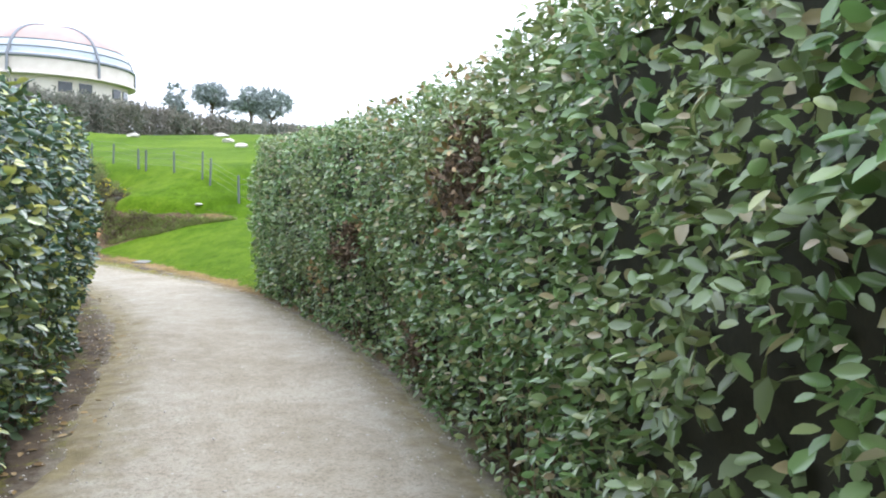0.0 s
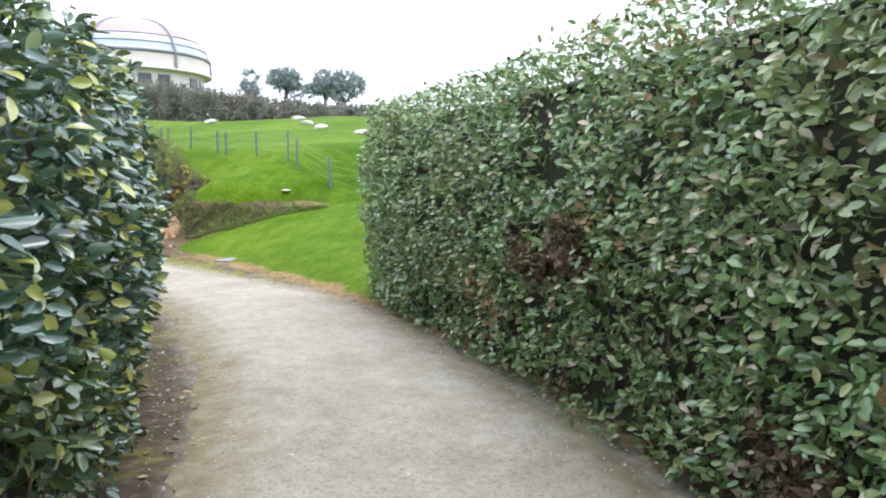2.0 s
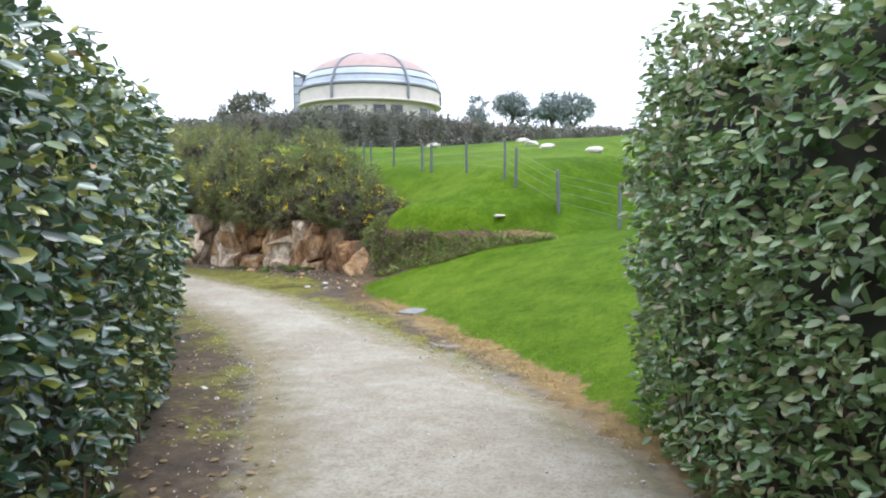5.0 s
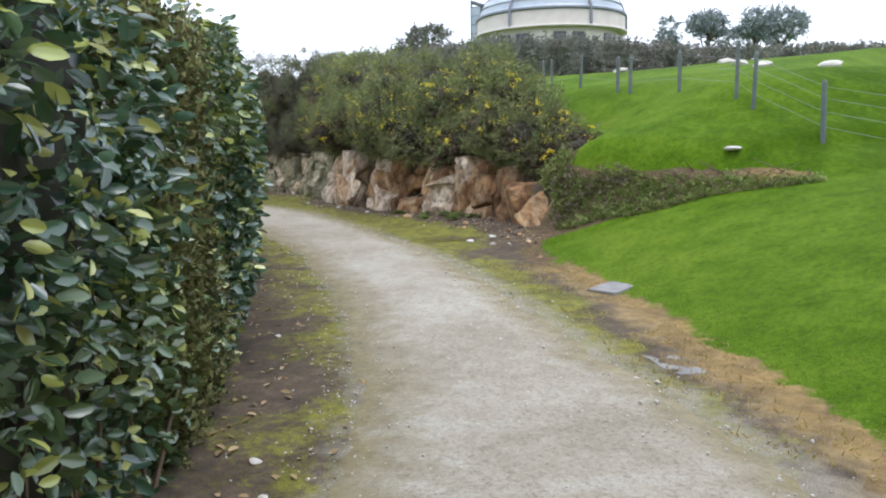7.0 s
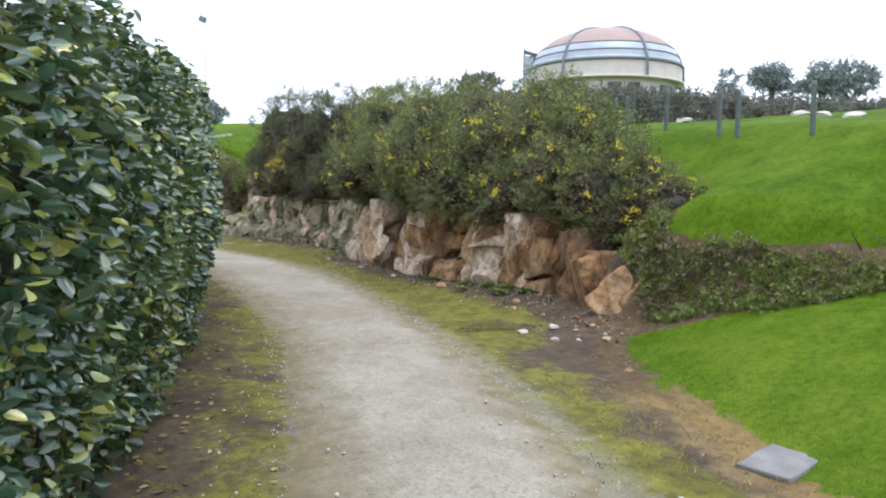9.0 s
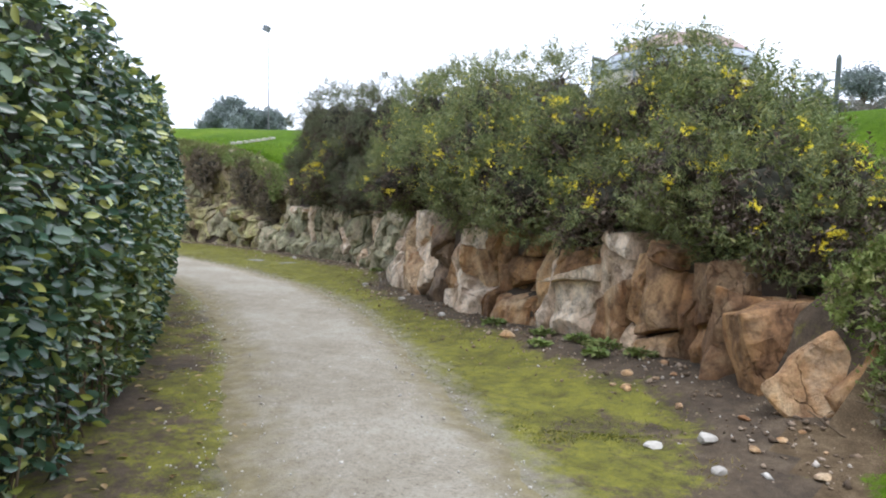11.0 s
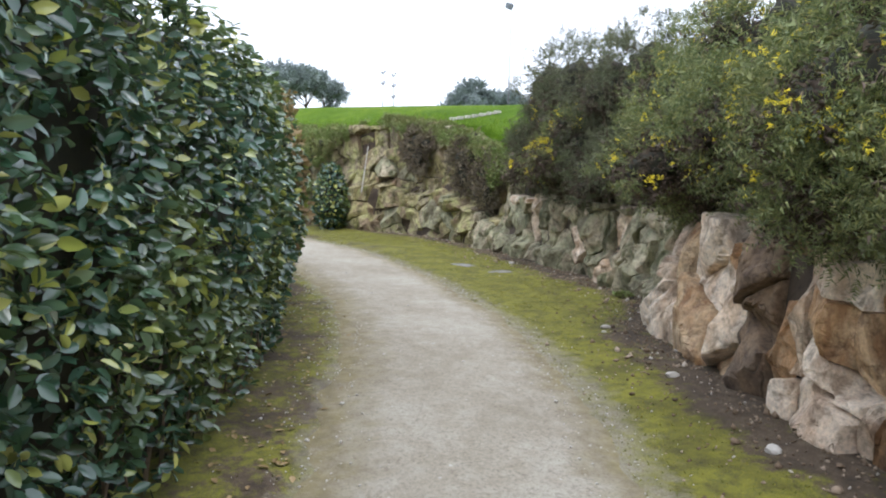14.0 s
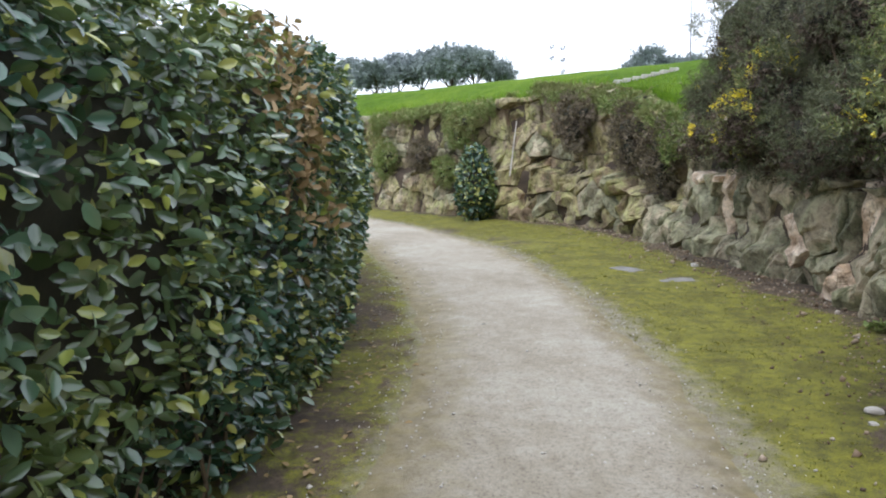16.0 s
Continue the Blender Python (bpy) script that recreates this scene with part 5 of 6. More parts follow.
for k, (x, y, r_) in enumerate([(-22.35, 24.0, 0.055), (-17.04, 21.93, 0.045), (-16.9, 21.8, 0.028), (-13.83, 20.55, 0.05), (-12.37, 20.05, 0.085),
                                (-9.75, 18.3, 0.05), (-9.55, 18.55, 0.07), (-9.3, 18.2, 0.045), (-18.45, 19.1, 0.02), (-6.4, 11.75, 0.03), (-6.1, 11.55, 0.022), (-8.0, 13.25, 0.025), (-4.3, 8.9, 0.02), (-15.3, 21.2, 0.05), (-10.6, 19.4, 0.05)]):
    ob = new("loose_stone", stone_mesh("loose_stone", k + 3, r_ * 1.2, r_, r_ * 0.65, M_ROCK if k in (4, 14) else M_PALESTONE))
    ob.matrix_world = pose(x, y, ground_z(x, y) + r_ * 0.2, 0, 0, k * 47)
    tagged(ob, "small reddish loose stone under the rock" if k in (4, 14) else "small pale loose stone on the verge", "stone", "loose stones on the verge")

rub = random.Random(12)
for k in range(16):
    x, y, r_ = rub.uniform(-10.6, -8.2), 0, rub.uniform(0.015, 0.042)
    y = float(np.interp(x, [-10.6, -9.3, -8.2], [19.3, 18.9, 17.6])) + rub.gauss(0, 0.25)
    ob = new("loose_stone", stone_mesh("loose_stone", k + 70, r_ * 1.3, r_, r_ * 0.7, M_ROCK))
    ob.matrix_world = pose(x, y, ground_z(x, y) + r_ * 0.25, 0, 0, k * 53)
    tagged(ob, "small reddish loose stone under the rock", "stone", "loose stones on the verge")

# pale boulders in the grass
for k, (x, y, r_) in enumerate([(-6.45, 19.35, 0.09), (-22.0, 52.0, 0.5), (-11.6, 42.0, 0.5), (-8.2, 36.5, 0.42), (-14.0, 48.0, 0.5), (-4.5, 40.0, 0.45), (-17.5, 58.0, 0.55)]):
    ob = new("boulder", stone_mesh("boulder", k + 40, r_ * 1.25, r_ * 0.8, r_ * 0.42, M_PALESTONE))
    ob.matrix_world = pose(x, y, ground_z(x, y) + r_ * 0.12, 0, 0, k * 61)
    tagged(ob, "pale flat boulder lying in the grass slope", "boulder", "boulders in the grass")

# long stone edging on the slope above the cliff
bm = bmesh.new()
for k in range(7):
    a = Vector((-29.5 + k * 0.06, 26.3 + k * 0.2, 0))
    box(bm, 0.12, 0.2, 0.1, Matrix.Translation((a.x, a.y, ground_z(a.x, a.y) + 0.03)) @ pose(0, 0, 0, k * 3 % 5, 4, 12 + k % 3 * 3), 0.02)
ob = new("stone_edging", mesh_of("stone_edging", bm, M_PALESTONE))
tagged(ob, "pale stone edging laid in the grass above the cliff", "stone edging")

# dry pole standing against the cliff
bm = bmesh.new()
c = FOOT.at(s_at_x(-30.6), -0.25)
rod(bm, (c[0], c[1], 1.1), (c[0] - 0.05, c[1] + 0.2, 2.4), 0.02, 0.015, 7)
ob = new("bare_stick", mesh_of("bare_stick", bm, M_PALESTONE))
tagged(ob, "thin pale bare stick leaning on the cliff", "stick")


# ---- field fence ----
def fence():
    ob = thing("fence", Matrix.Translation((-6.5, 20.5, ground_z(-6.5, 20.5))), "dark post and wire fence crossing the grass slope", "fence")
    base = ob.matrix_world.translation
    line = Line([(0.5, 17.2), (-2.2, 18.3), (-3.6, 18.85), (-4.75, 19.38), (-5.75, 19.9), (-7.0, 20.85), (-8.1, 21.6), (-9.3, 22.2), (-13, 24.8), (-18, 28.2), (-26, 34)], 0.1)
    bm = bmesh.new()
    box(bm, 0.05, 0.05, 0.98, Matrix.Translation((0, 0, 0.24)), 0.008)
    bmesh.ops.create_cone(bm, cap_ends=True, segments=4, radius1=0.036, radius2=0.012, depth=0.04, matrix=Matrix.Translation((0, 0, 0.75)) @ pose(0, 0, 0, 0, 0, 45))
    me = mesh_of("post", bm, M_IRON)
    tops, s, k = [], line.s_of(-5.94, 20.02) - 6.25, 2
    while s < line.length - 0.2:
        x, y = line.at(s)
        z = ground_z(x, y)
        p = under("post", me, ob)
        p.matrix_basis = pose(x - base.x, y - base.y, z - base.z - (0.14 if x < -7.4 else 0.0), 1.5 * math.sin(k * 2.1), 1.5 * math.cos(k * 1.7), 20 * k)
        tops.append(Vector((x, y, z)) - base)
        s += (0.36, 1.3, 1.22)[k % 3]
        k += 1
    for h in (0.2, 0.38, 0.54, 0.68):
        bm = bmesh.new()
        tube(bm, [a + Vector((0, 0, h)) for a in tops], 0.0025, 4)
        part("wire", bm, M_WIRE, ob)


fence()


# ---- far trees ----
def tree(name, x, y, h, crown, label, seed, mat, z=None):
    """crown: clumps (dx, dy, part of the height, rx, rz)."""
    z = ground_z(x, y) - 0.2 if z is None else z
    ob = thing(name, Matrix.Translation((x, y, z)), label, "tree", "trees on the hill")
    r = random.Random(seed)
    bm = bmesh.new()
    pts = [Vector((0, 0, 0))]
    for k in range(1, 6):
        pts.append(Vector((r.gauss(0, 0.03) * h, r.gauss(0, 0.03) * h, h * 0.8 * k / 5)))
    for k in range(5):
        rod(bm, pts[k], pts[k + 1], h * 0.026 * (1 - 0.14 * k), h * 0.026 * (1 - 0.14 * (k + 1)), 8)
    for cx, cy, cz, rx, rz in crown:
        rod(bm, pts[2 + (seed + int(cz * 10)) % 3], (cx, cy, cz * h), h * 0.012, h * 0.004, 6)
    part("trunk", bm, M_TRUNK, ob, "bare brown trunk and limbs")
    O, A = [], []
    for k, (cx, cy, cz, rx, rz) in enumerate(crown):
        n = int(24 + 34 * rx * rx)
        u = ball_points(n)
        rad = rng.uniform(0.35, 1.0, n) ** 0.6 * (1 + 0.3 * fbm(u[:, 0] * 2 + seed, u[:, 1] * 2 + u[:, 2], seed + k, 2))
        O.append(np.array([cx, cy, cz * h]) + u * np.array([rx, rx, rz]) * rad[:, None])
        A.append(u + rng.normal(size=u.shape) * 0.4 + np.array([0, 0, 0.3]))
    O, A = np.concatenate(O), np.concatenate(A)
    V_, F_ = sprays(O, A, rng.uniform(0.55, 1.3, len(O)), seed)
    tagged(under("crown", mesh_from("crown", V_, F_, mat), ob, "hazy grey-green needle crown"), kind="stuff")
    return ob


def polar(eye, az, dist):
    return eye[0] - dist * math.sin(radians(az)), eye[1] + dist * math.cos(radians(az))


E9, E16 = (-5.56, 12.11), (-13.66, 18.74)


def far_tree(az, dist, top_el, width, label, seed, eye=E9, mat=None, flat=0.5, full=0):
    """A tree seen from eye at that azimuth; its top stands at top_el degrees."""
    x, y = polar(eye, az, dist)
    z0 = ground_z(x, y) - 0.3
    h = 1.45 + dist * math.tan(radians(top_el)) - z0
    r = random.Random(seed)
    w = width / 2
    crown = [(0, 0, 0.86, w * 0.5, h * 0.12)]
    for k in range(8):
        a, q = k * 0.8 + r.uniform(-0.3, 0.3), r.uniform(0.45, 0.75)
        crown.append((w * q * math.cos(a), w * q * math.sin(a), r.uniform(0.62, 0.86) if flat < 0.7 else r.uniform(0.3, 0.8), w * r.uniform(0.22, 0.45), h * r.uniform(0.06, 0.12)))
    for k in range(full):
        a, q = r.uniform(0, 6.28), r.uniform(0.1, 0.85)
        crown.append((w * q * math.cos(a), w * q * math.sin(a), r.uniform(0.42, 0.84) - 0.2 * q * q, w * r.uniform(0.22, 0.4), h * r.uniform(0.08, 0.15)))
    return tree("pine_tree" if mat is None else "tree", x, y, h, crown, label, seed, mat or M_HAZED_PINE, z0)


PINE = "dark umbrella-shaped pine tree on the hilltop"
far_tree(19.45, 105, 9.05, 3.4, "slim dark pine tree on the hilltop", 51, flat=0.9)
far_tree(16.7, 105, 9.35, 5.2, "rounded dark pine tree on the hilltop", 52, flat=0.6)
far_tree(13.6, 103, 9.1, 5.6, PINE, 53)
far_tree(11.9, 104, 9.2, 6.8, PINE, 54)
far_tree(37.8, 95, 9.0, 9.5, "broad grey-green tree behind the gorse", 55, mat=M_FARBUSH, flat=0.9)
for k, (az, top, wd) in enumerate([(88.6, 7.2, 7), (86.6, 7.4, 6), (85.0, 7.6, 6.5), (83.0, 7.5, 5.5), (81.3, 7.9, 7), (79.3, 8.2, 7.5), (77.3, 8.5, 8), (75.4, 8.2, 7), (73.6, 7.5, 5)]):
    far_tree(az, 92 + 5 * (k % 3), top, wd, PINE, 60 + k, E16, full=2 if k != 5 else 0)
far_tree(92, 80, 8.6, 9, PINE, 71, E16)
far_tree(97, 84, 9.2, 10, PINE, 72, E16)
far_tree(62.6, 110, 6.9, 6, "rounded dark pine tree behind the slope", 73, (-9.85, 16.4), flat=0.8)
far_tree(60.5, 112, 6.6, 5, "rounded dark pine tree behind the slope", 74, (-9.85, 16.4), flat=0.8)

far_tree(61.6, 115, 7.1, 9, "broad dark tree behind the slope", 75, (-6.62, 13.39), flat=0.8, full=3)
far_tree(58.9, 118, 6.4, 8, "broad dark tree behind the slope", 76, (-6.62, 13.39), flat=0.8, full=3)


def hedgerow():
    """The dark scrub along the crest below the dome."""
    ob = thing("scrub", Matrix.Translation((-22, 78, ground_z(-22, 78))), "dark scrub and heath along the crest of the hill", "scrub", kind="stuff")
    base = np.array(ob.matrix_world.translation)
    O, A, Sz = [], [], []
    for az in np.arange(2, 47, 0.4):
        dist = 72 + 6 * math.sin(az * 1.3) + rng.uniform(-2, 2)
        x, y = polar(E9, az, dist)
        el = np.interp(az, [2, 10, 18, 22, 26, 33, 38, 46, 66], [5.75, 6.35, 6.9, 7.6, 8.0, 8.1, 7.4, 6.7, 6.0]) + rng.uniform(-0.12, 0.18)
        z0 = ground_z(x, y)
        h = max(0.6, 1.45 + dist * math.tan(radians(el)) - z0)
        n = int(50 + 24 * h)
        u = ball_points(n)
        O.append(np.array([x, y, z0 + h * 0.45]) + u * np.array([1.0, 1.0, h * 0.52]) * rng.uniform(0.5, 1.0, n)[:, None])
        A.append(u + np.array([0, 0, 0.5]) + rng.normal(size=u.shape) * 0.3)
        Sz.append(rng.uniform(0.4, 0.9, n))
    V_, F_ = sprays(np.concatenate(O) - base, np.concatenate(A), np.concatenate(Sz), 77)
    under("foliage", mesh_from("foliage", V_, F_, M_FARBUSH), ob)


hedgerow()


# ---- domed building on the hilltop ----
def domed_building():
    cx, cy = polar(E9, 28.35, 120)
    R, z_base, z_ring, z_top = 11.8, 18.6, 21.2, 27.3
    g = ground_z(cx, cy) - 1.5
    ob = thing("domed_building", Matrix.Translation((cx, cy, g)), "round hilltop building with ribbed pale and red-brown dome", "building")
    turn = 118.35

    def ring(name, prof, mat, label="", seg=72, parent=ob):
        bm = bmesh.new()
        rows = []
        for r_, z_ in prof:
            rows.append([bm.verts.new((r_ * math.cos(6.28319 * k / seg), r_ * math.sin(6.28319 * k / seg), z_ - g)) for k in range(seg)])
        for a, b in zip(rows[:-1], rows[1:]):
            for k in range(seg):
                bm.faces.new((a[k], a[(k + 1) % seg], b[(k + 1) % seg], b[k]))
        return part(name, bm, mat, parent, label, True)

    def dome_r(z):
        t = (z - z_ring) / (z_top - z_ring)
        return (R - 0.35) * math.sqrt(max(0.0, 1 - t * t)) if t > 0 else R

    ring("lower_wall", [(R - 0.9, g), (R - 0.9, z_base - 0.05)], M_CREAM, "cream rendered lower wall")
    ring("cornice", [(R - 0.9, z_base - 0.3), (R + 0.35, z_base - 0.3), (R + 0.35, z_base), (R - 0.9, z_base)], M_CREAM)
    ring("drum", [(R, z_base), (R, z_ring - 0.45)], M_CREAM, "cream band below the dome")
    ring("ring_beam", [(R - 0.3, z_ring - 0.5), (R + 0.2, z_ring - 0.45), (R + 0.2, z_ring), (R - 0.3, z_ring + 0.05)], M_RIB, "dark steel ring beam")
    zs = np.linspace(z_ring, 23.6, 12)
    ring("panel_shell", [(dome_r(z), z) for z in zs], M_SHELL, "milky translucent dome panels")
    zs = np.linspace(23.6, z_top, 14)
    ring("dome_cap", [(dome_r(z) + 0.05, z) for z in zs], M_ROOFRED, "dull red-brown dome cap")
    for k in range(6):
        a = radians(turn + 30 + 60 * k + 180)
        bm = bmesh.new()
        pts = [Vector((dome_r(z) * math.cos(a) * 1.012, dome_r(z) * math.sin(a) * 1.012, z - g + 0.06)) for z in z_ring + (z_top - z_ring) * np.sin(np.linspace(0, 1.5, 14))]
        pts = [Vector((R * 1.02 * math.cos(a), R * 1.02 * math.sin(a), z_base - g))] + pts
        tube(bm, pts, 0.22)
        part("rib", bm, M_RIB, ob)
    for z in (22.4, 23.6):
        r_ = dome_r(z) + 0.04
        ring("purlin", [(r_, z - 0.06), (r_ + 0.1, z - 0.06), (r_ + 0.08, z + 0.06), (r_ - 0.02, z + 0.06)], M_RIB)
    for k in range(24):
        a = radians(turn + 7.5 + 15 * k)
        if k % 3 == 2:
            continue
        bm = bmesh.new()
        box(bm, 0.2, 1.9, 1.5, pose((R - 0.86) * math.cos(a), (R - 0.86) * math.sin(a), 16.9 - g, 0, 0, math.degrees(a)), 0.04)
        part("window", bm, M_GLASSDARK, ob)
    # steel stair tower with a slanting canopy at one side
    tower = part_tower(g, z_base, turn, R, ob)
    return ob


def part_tower(g, z_base, turn, R, ob):
    side = Vector((math.cos(radians(180 + 28.35)), math.sin(radians(180 + 28.35)), 0))
    fwd = Vector((side.y, -side.x, 0))
    c = side * (R + 0.2)
    bm = bmesh.new()
    for u in (-0.8, 0.8):
        for v in (-0.8, 0.8):
            p = c + side * u + fwd * v
            rod(bm, (p.x, p.y, 0), (p.x, p.y, 24.2 - g + (0.5 if u > 0 else -0.2)), 0.09, None, 6)
    for z in (19.2, 20.6, 22.0, 23.4):
        for u, v in (((-0.8, -0.8), (0.8, -0.8)), ((0.8, -0.8), (0.8, 0.8)), ((0.8, 0.8), (-0.8, 0.8)), ((-0.8, 0.8), (-0.8, -0.8))):
            p, q = c + side * u[0] + fwd * u[1], c + side * v[0] + fwd * v[1]
            rod(bm, (p.x, p.y, z - g), (q.x, q.y, z - g), 0.06, None, 5)
    part("stair_tower", bm, M_RIB, ob, "open steel stair tower")
    bm = bmesh.new()
    for v in (-0.72, 0.72):
        box(bm, 1.5, 0.08, 23.4 - z_base + 1.4, Matrix.Translation(c + fwd * v + Vector((0, 0, (23.4 + z_base - 1.4) / 2 - g))) @ pose(0, 0, 0, 0, 0, 28.35), 0.02)
    part("cladding", bm, M_SHELL, ob, "pale grey tower cladding")
    bm = bmesh.new()
    m = Matrix.Translation(c - side * 0.5 + Vector((0, 0, 23.9 - g))) @ pose(0, 0, 0, 0, 0, 28.35) @ pose(0, 0, 0, 0, 18, 0)
    box(bm, 2.6, 2.0, 0.35, m, 0.05)
    return part("canopy", bm, M_RIB, ob, "slanting dark canopy")


domed_building()


# ---- masts beyond the slope ----
def mast(az, dist, top_el, eye, label, cross, r=0.055):
    x, y = polar(eye, az, dist)
    z = ground_z(x, y) - 0.2
    h = 1.5 + dist * math.tan(radians(top_el)) - z
    ob = thing("lamp_mast", Matrix.Translation((x, y, z)), label, "lamp mast", "masts beyond the slope")
    bm = bmesh.new()
    rod(bm, (0, 0, 0), (0, 0, h * 0.45), r * 1.5, r * 1.3, 8)
    rod(bm, (0, 0, h * 0.45), (0, 0, h), r, r * 0.7, 8)
    part("pole", bm, M_POLE, ob)
    for k in range(cross):
        bm = bmesh.new()
        box(bm, 1.1, 0.1, 0.1, Matrix.Translation((0, 0, h - 0.1 - 1.3 * k)), 0.01)
        box(bm, 0.24, 0.2, 0.2, Matrix.Translation((0.5, 0.0, h + 0.1 - 1.3 * k)), 0.06)
        box(bm, 0.24, 0.2, 0.2, Matrix.Translation((-0.5, 0.0, h + 0.1 - 1.3 * k)), 0.06)
        part("lamp_head", bm, M_RIB, ob)
    if not cross:
        bm = bmesh.new()
        box(bm, 0.95, 0.5, 0.75, Matrix.Translation((-0.55, 0, h - 0.6)) @ pose(0, 0, 0, 0, 25, 30), 0.12)
        part("floodlight", bm, M_RIB, ob, "box-shaped grey floodlight")


mast(68.1, 90, 7.75, (-9.85, 16.4), "thin grey lamp mast beyond the grass slope", 3)
mast(68.9, 92, 7.9, (-9.85, 16.4), "thin grey lamp mast beyond the grass slope", 2)
mast(59.35, 95, 13.3, (-9.85, 16.4), "tall thin floodlight mast beyond the grass slope", 0, 0.06)


# ---- grass, moss and grit ----
def blades(name, x, y, size, mat, label, lean=0.35, width=0.09, parent=None):
    n = len(x)
    o = np.c_[x, y, terrain(x, y) - 0.01]
    up = np.c_[rng.normal(size=(n, 2)) * lean, np.ones(n)]
    a, b, _ = frames_of(up, rng.normal(size=(n, 3)))
    h = rng.uniform(size[0], size[1], n)[:, None]
    w_ = b * h * width
    V_ = np.stack([o - w_, o + w_, o + a * h], 1).reshape(-1, 3)
    ob = new(name, mesh_from(name, V_, np.arange(3 * n).reshape(-1, 3), mat))
    return tagged(ob, label, name.replace("_", " "), kind="stuff")


def scatter(n, x0, x1, y0, y1, test):
    x, y = rng.uniform(x0, x1, n), rng.uniform(y0, y1, n)
    d, s = FOOT.near(x, y)
    ok = test(x, y, d, s)
    return x[ok], y[ok]


x, y = scatter(240000, -9.5, 1.5, 11.5, 23.5, lambda x, y, d, s: (d + 0.16 * fbm(x * 1.6, y * 1.6, 21) > 0.0) & (s < ROCK0 + 0.4) & (d < 0.5) & (rng.uniform(size=len(x)) < smooth(0.5, 0.1, d)))
blades("grass", x, y, (0.02, 0.045), M_GRASS, "short bright green grass on the sloping lawn", 1.2, 0.13)
x, y = scatter(90000, -44, -24, 18, 31, lambda x, y, d, s: (d > 0.72) & (s > CLIFF0 - 1) & (rng.uniform(size=len(x)) < smooth(2.6, 0.8, d)))
blades("grass", x, y, (0.06, 0.17), M_GRASS, "rough green grass along the cliff top", 0.6)
s = rng.uniform(ROCK0 - 4, FOOT.s_of(-34, 22.7), 150000)
d = -rng.uniform(0.25, 3.2, len(s))
x, y = (FOOT.at(s) + FOOT.normal(s) * d[:, None]).T
ok = (PATH_R.near(x, y)[0] > 0.02) & (vnoise(x * 1.1, y * 1.1, 71) + 0.45 * vnoise(x * 4, y * 4, 72) + 0.4 * smooth(ROCK0, ROCK0 + 9, s) - 0.5 * smooth(-0.8, -0.3, d) > 0.85)
x, y = x[ok], y[ok]
blades("moss", x, y, (0.010, 0.030), M_MOSS, "low yellow-green moss and grass on the verge", 0.9, 0.3)
x, y = scatter(160000, -26, -2, 5, 21, lambda x, y, d, s: (PATH_L.near(x, y)[0] < -0.0) & (HEDGE_L.near(x, y)[0] > 0.12)
               & (vnoise(x * 1.3, y * 1.3, 81) + 0.3 * vnoise(x * 5, y * 5, 82) > 0.78))
blades("moss", x, y, (0.010, 0.03), M_MOSS, "sparse moss under the hedge", 0.9, 0.25)
x, y = scatter(60000, -10, -2.5, 11.5, 19.5, lambda x, y, d, s: (d < 0.05) & (d > -0.8) & (s < ROCK0 - 0.6) & (PATH_R.near(x, y)[0] > 0.03) & (vnoise(x * 2, y * 2, 91) > 0.35))
blades("straw_grass", x, y, (0.02, 0.06), M_STRAW, "dry straw-coloured grass along the lawn edge", 1.2, 0.12)


def grit():
    """Small stones loose on the gravel and verge."""
    n = 9000
    s = rng.uniform(0, PATH_R.length * 0.85, n)
    p = PATH_R.at(s)
    dl_, sl_ = PATH_L.near(p[:, 0], p[:, 1])
    q = PATH_L.at(sl_)
    k = rng.uniform(-0.35, 1.25, n)[:, None]
    k = np.where(rng.uniform(size=(n, 1)) < 0.5, np.where(k < 0.5, k * 0.3 - 0.05, 1 - (1 - k) * 0.3), k)
    o = q * (1 - k) + p * k
    keep = (HEDGE_L.near(o[:, 0], o[:, 1])[0] > 0.05) & (FOOT.near(o[:, 0], o[:, 1])[0] < -0.1)
    o = o[keep]
    r = rng.uniform(0.003, 0.010, len(o)) * np.where(rng.uniform(size=len(o)) < 0.06, 1.8, 1)
    T = np.array([(1, 0, 0), (-1, 0.2, 0), (0, 1, 0.1), (0.1, -1, 0), (0, 0, 0.8), (0, 0, -0.6)])
    TF = np.array([(0, 2, 4), (2, 1, 4), (1, 3, 4), (3, 0, 4), (2, 0, 5), (1, 2, 5), (3, 1, 5), (0, 3, 5)])
    zz = np.maximum(terrain(o[:, 0], o[:, 1]), np.where((PATH_R.near(o[:, 0], o[:, 1])[0] < -0.1) & (PATH_L.near(o[:, 0], o[:, 1])[0] > 0.1), 0.03, -1))
    V_ = np.c_[o, zz + r * 0.3][:, None] + r[:, None, None] * (T[None] * rng.uniform(0.6, 1.4, (len(o), 1, 3)) + rng.normal(size=(len(o), 6, 3)) * 0.15)
    F_ = (np.arange(len(o)) * 6)[:, None, None] + TF[None]
    ob = new("grit", mesh_from("grit", V_.reshape(-1, 3), F_.reshape(-1, 3), M_PALESTONE))
    tagged(ob, "small pale loose stones scattered on the gravel", "grit", kind="stuff")


grit()


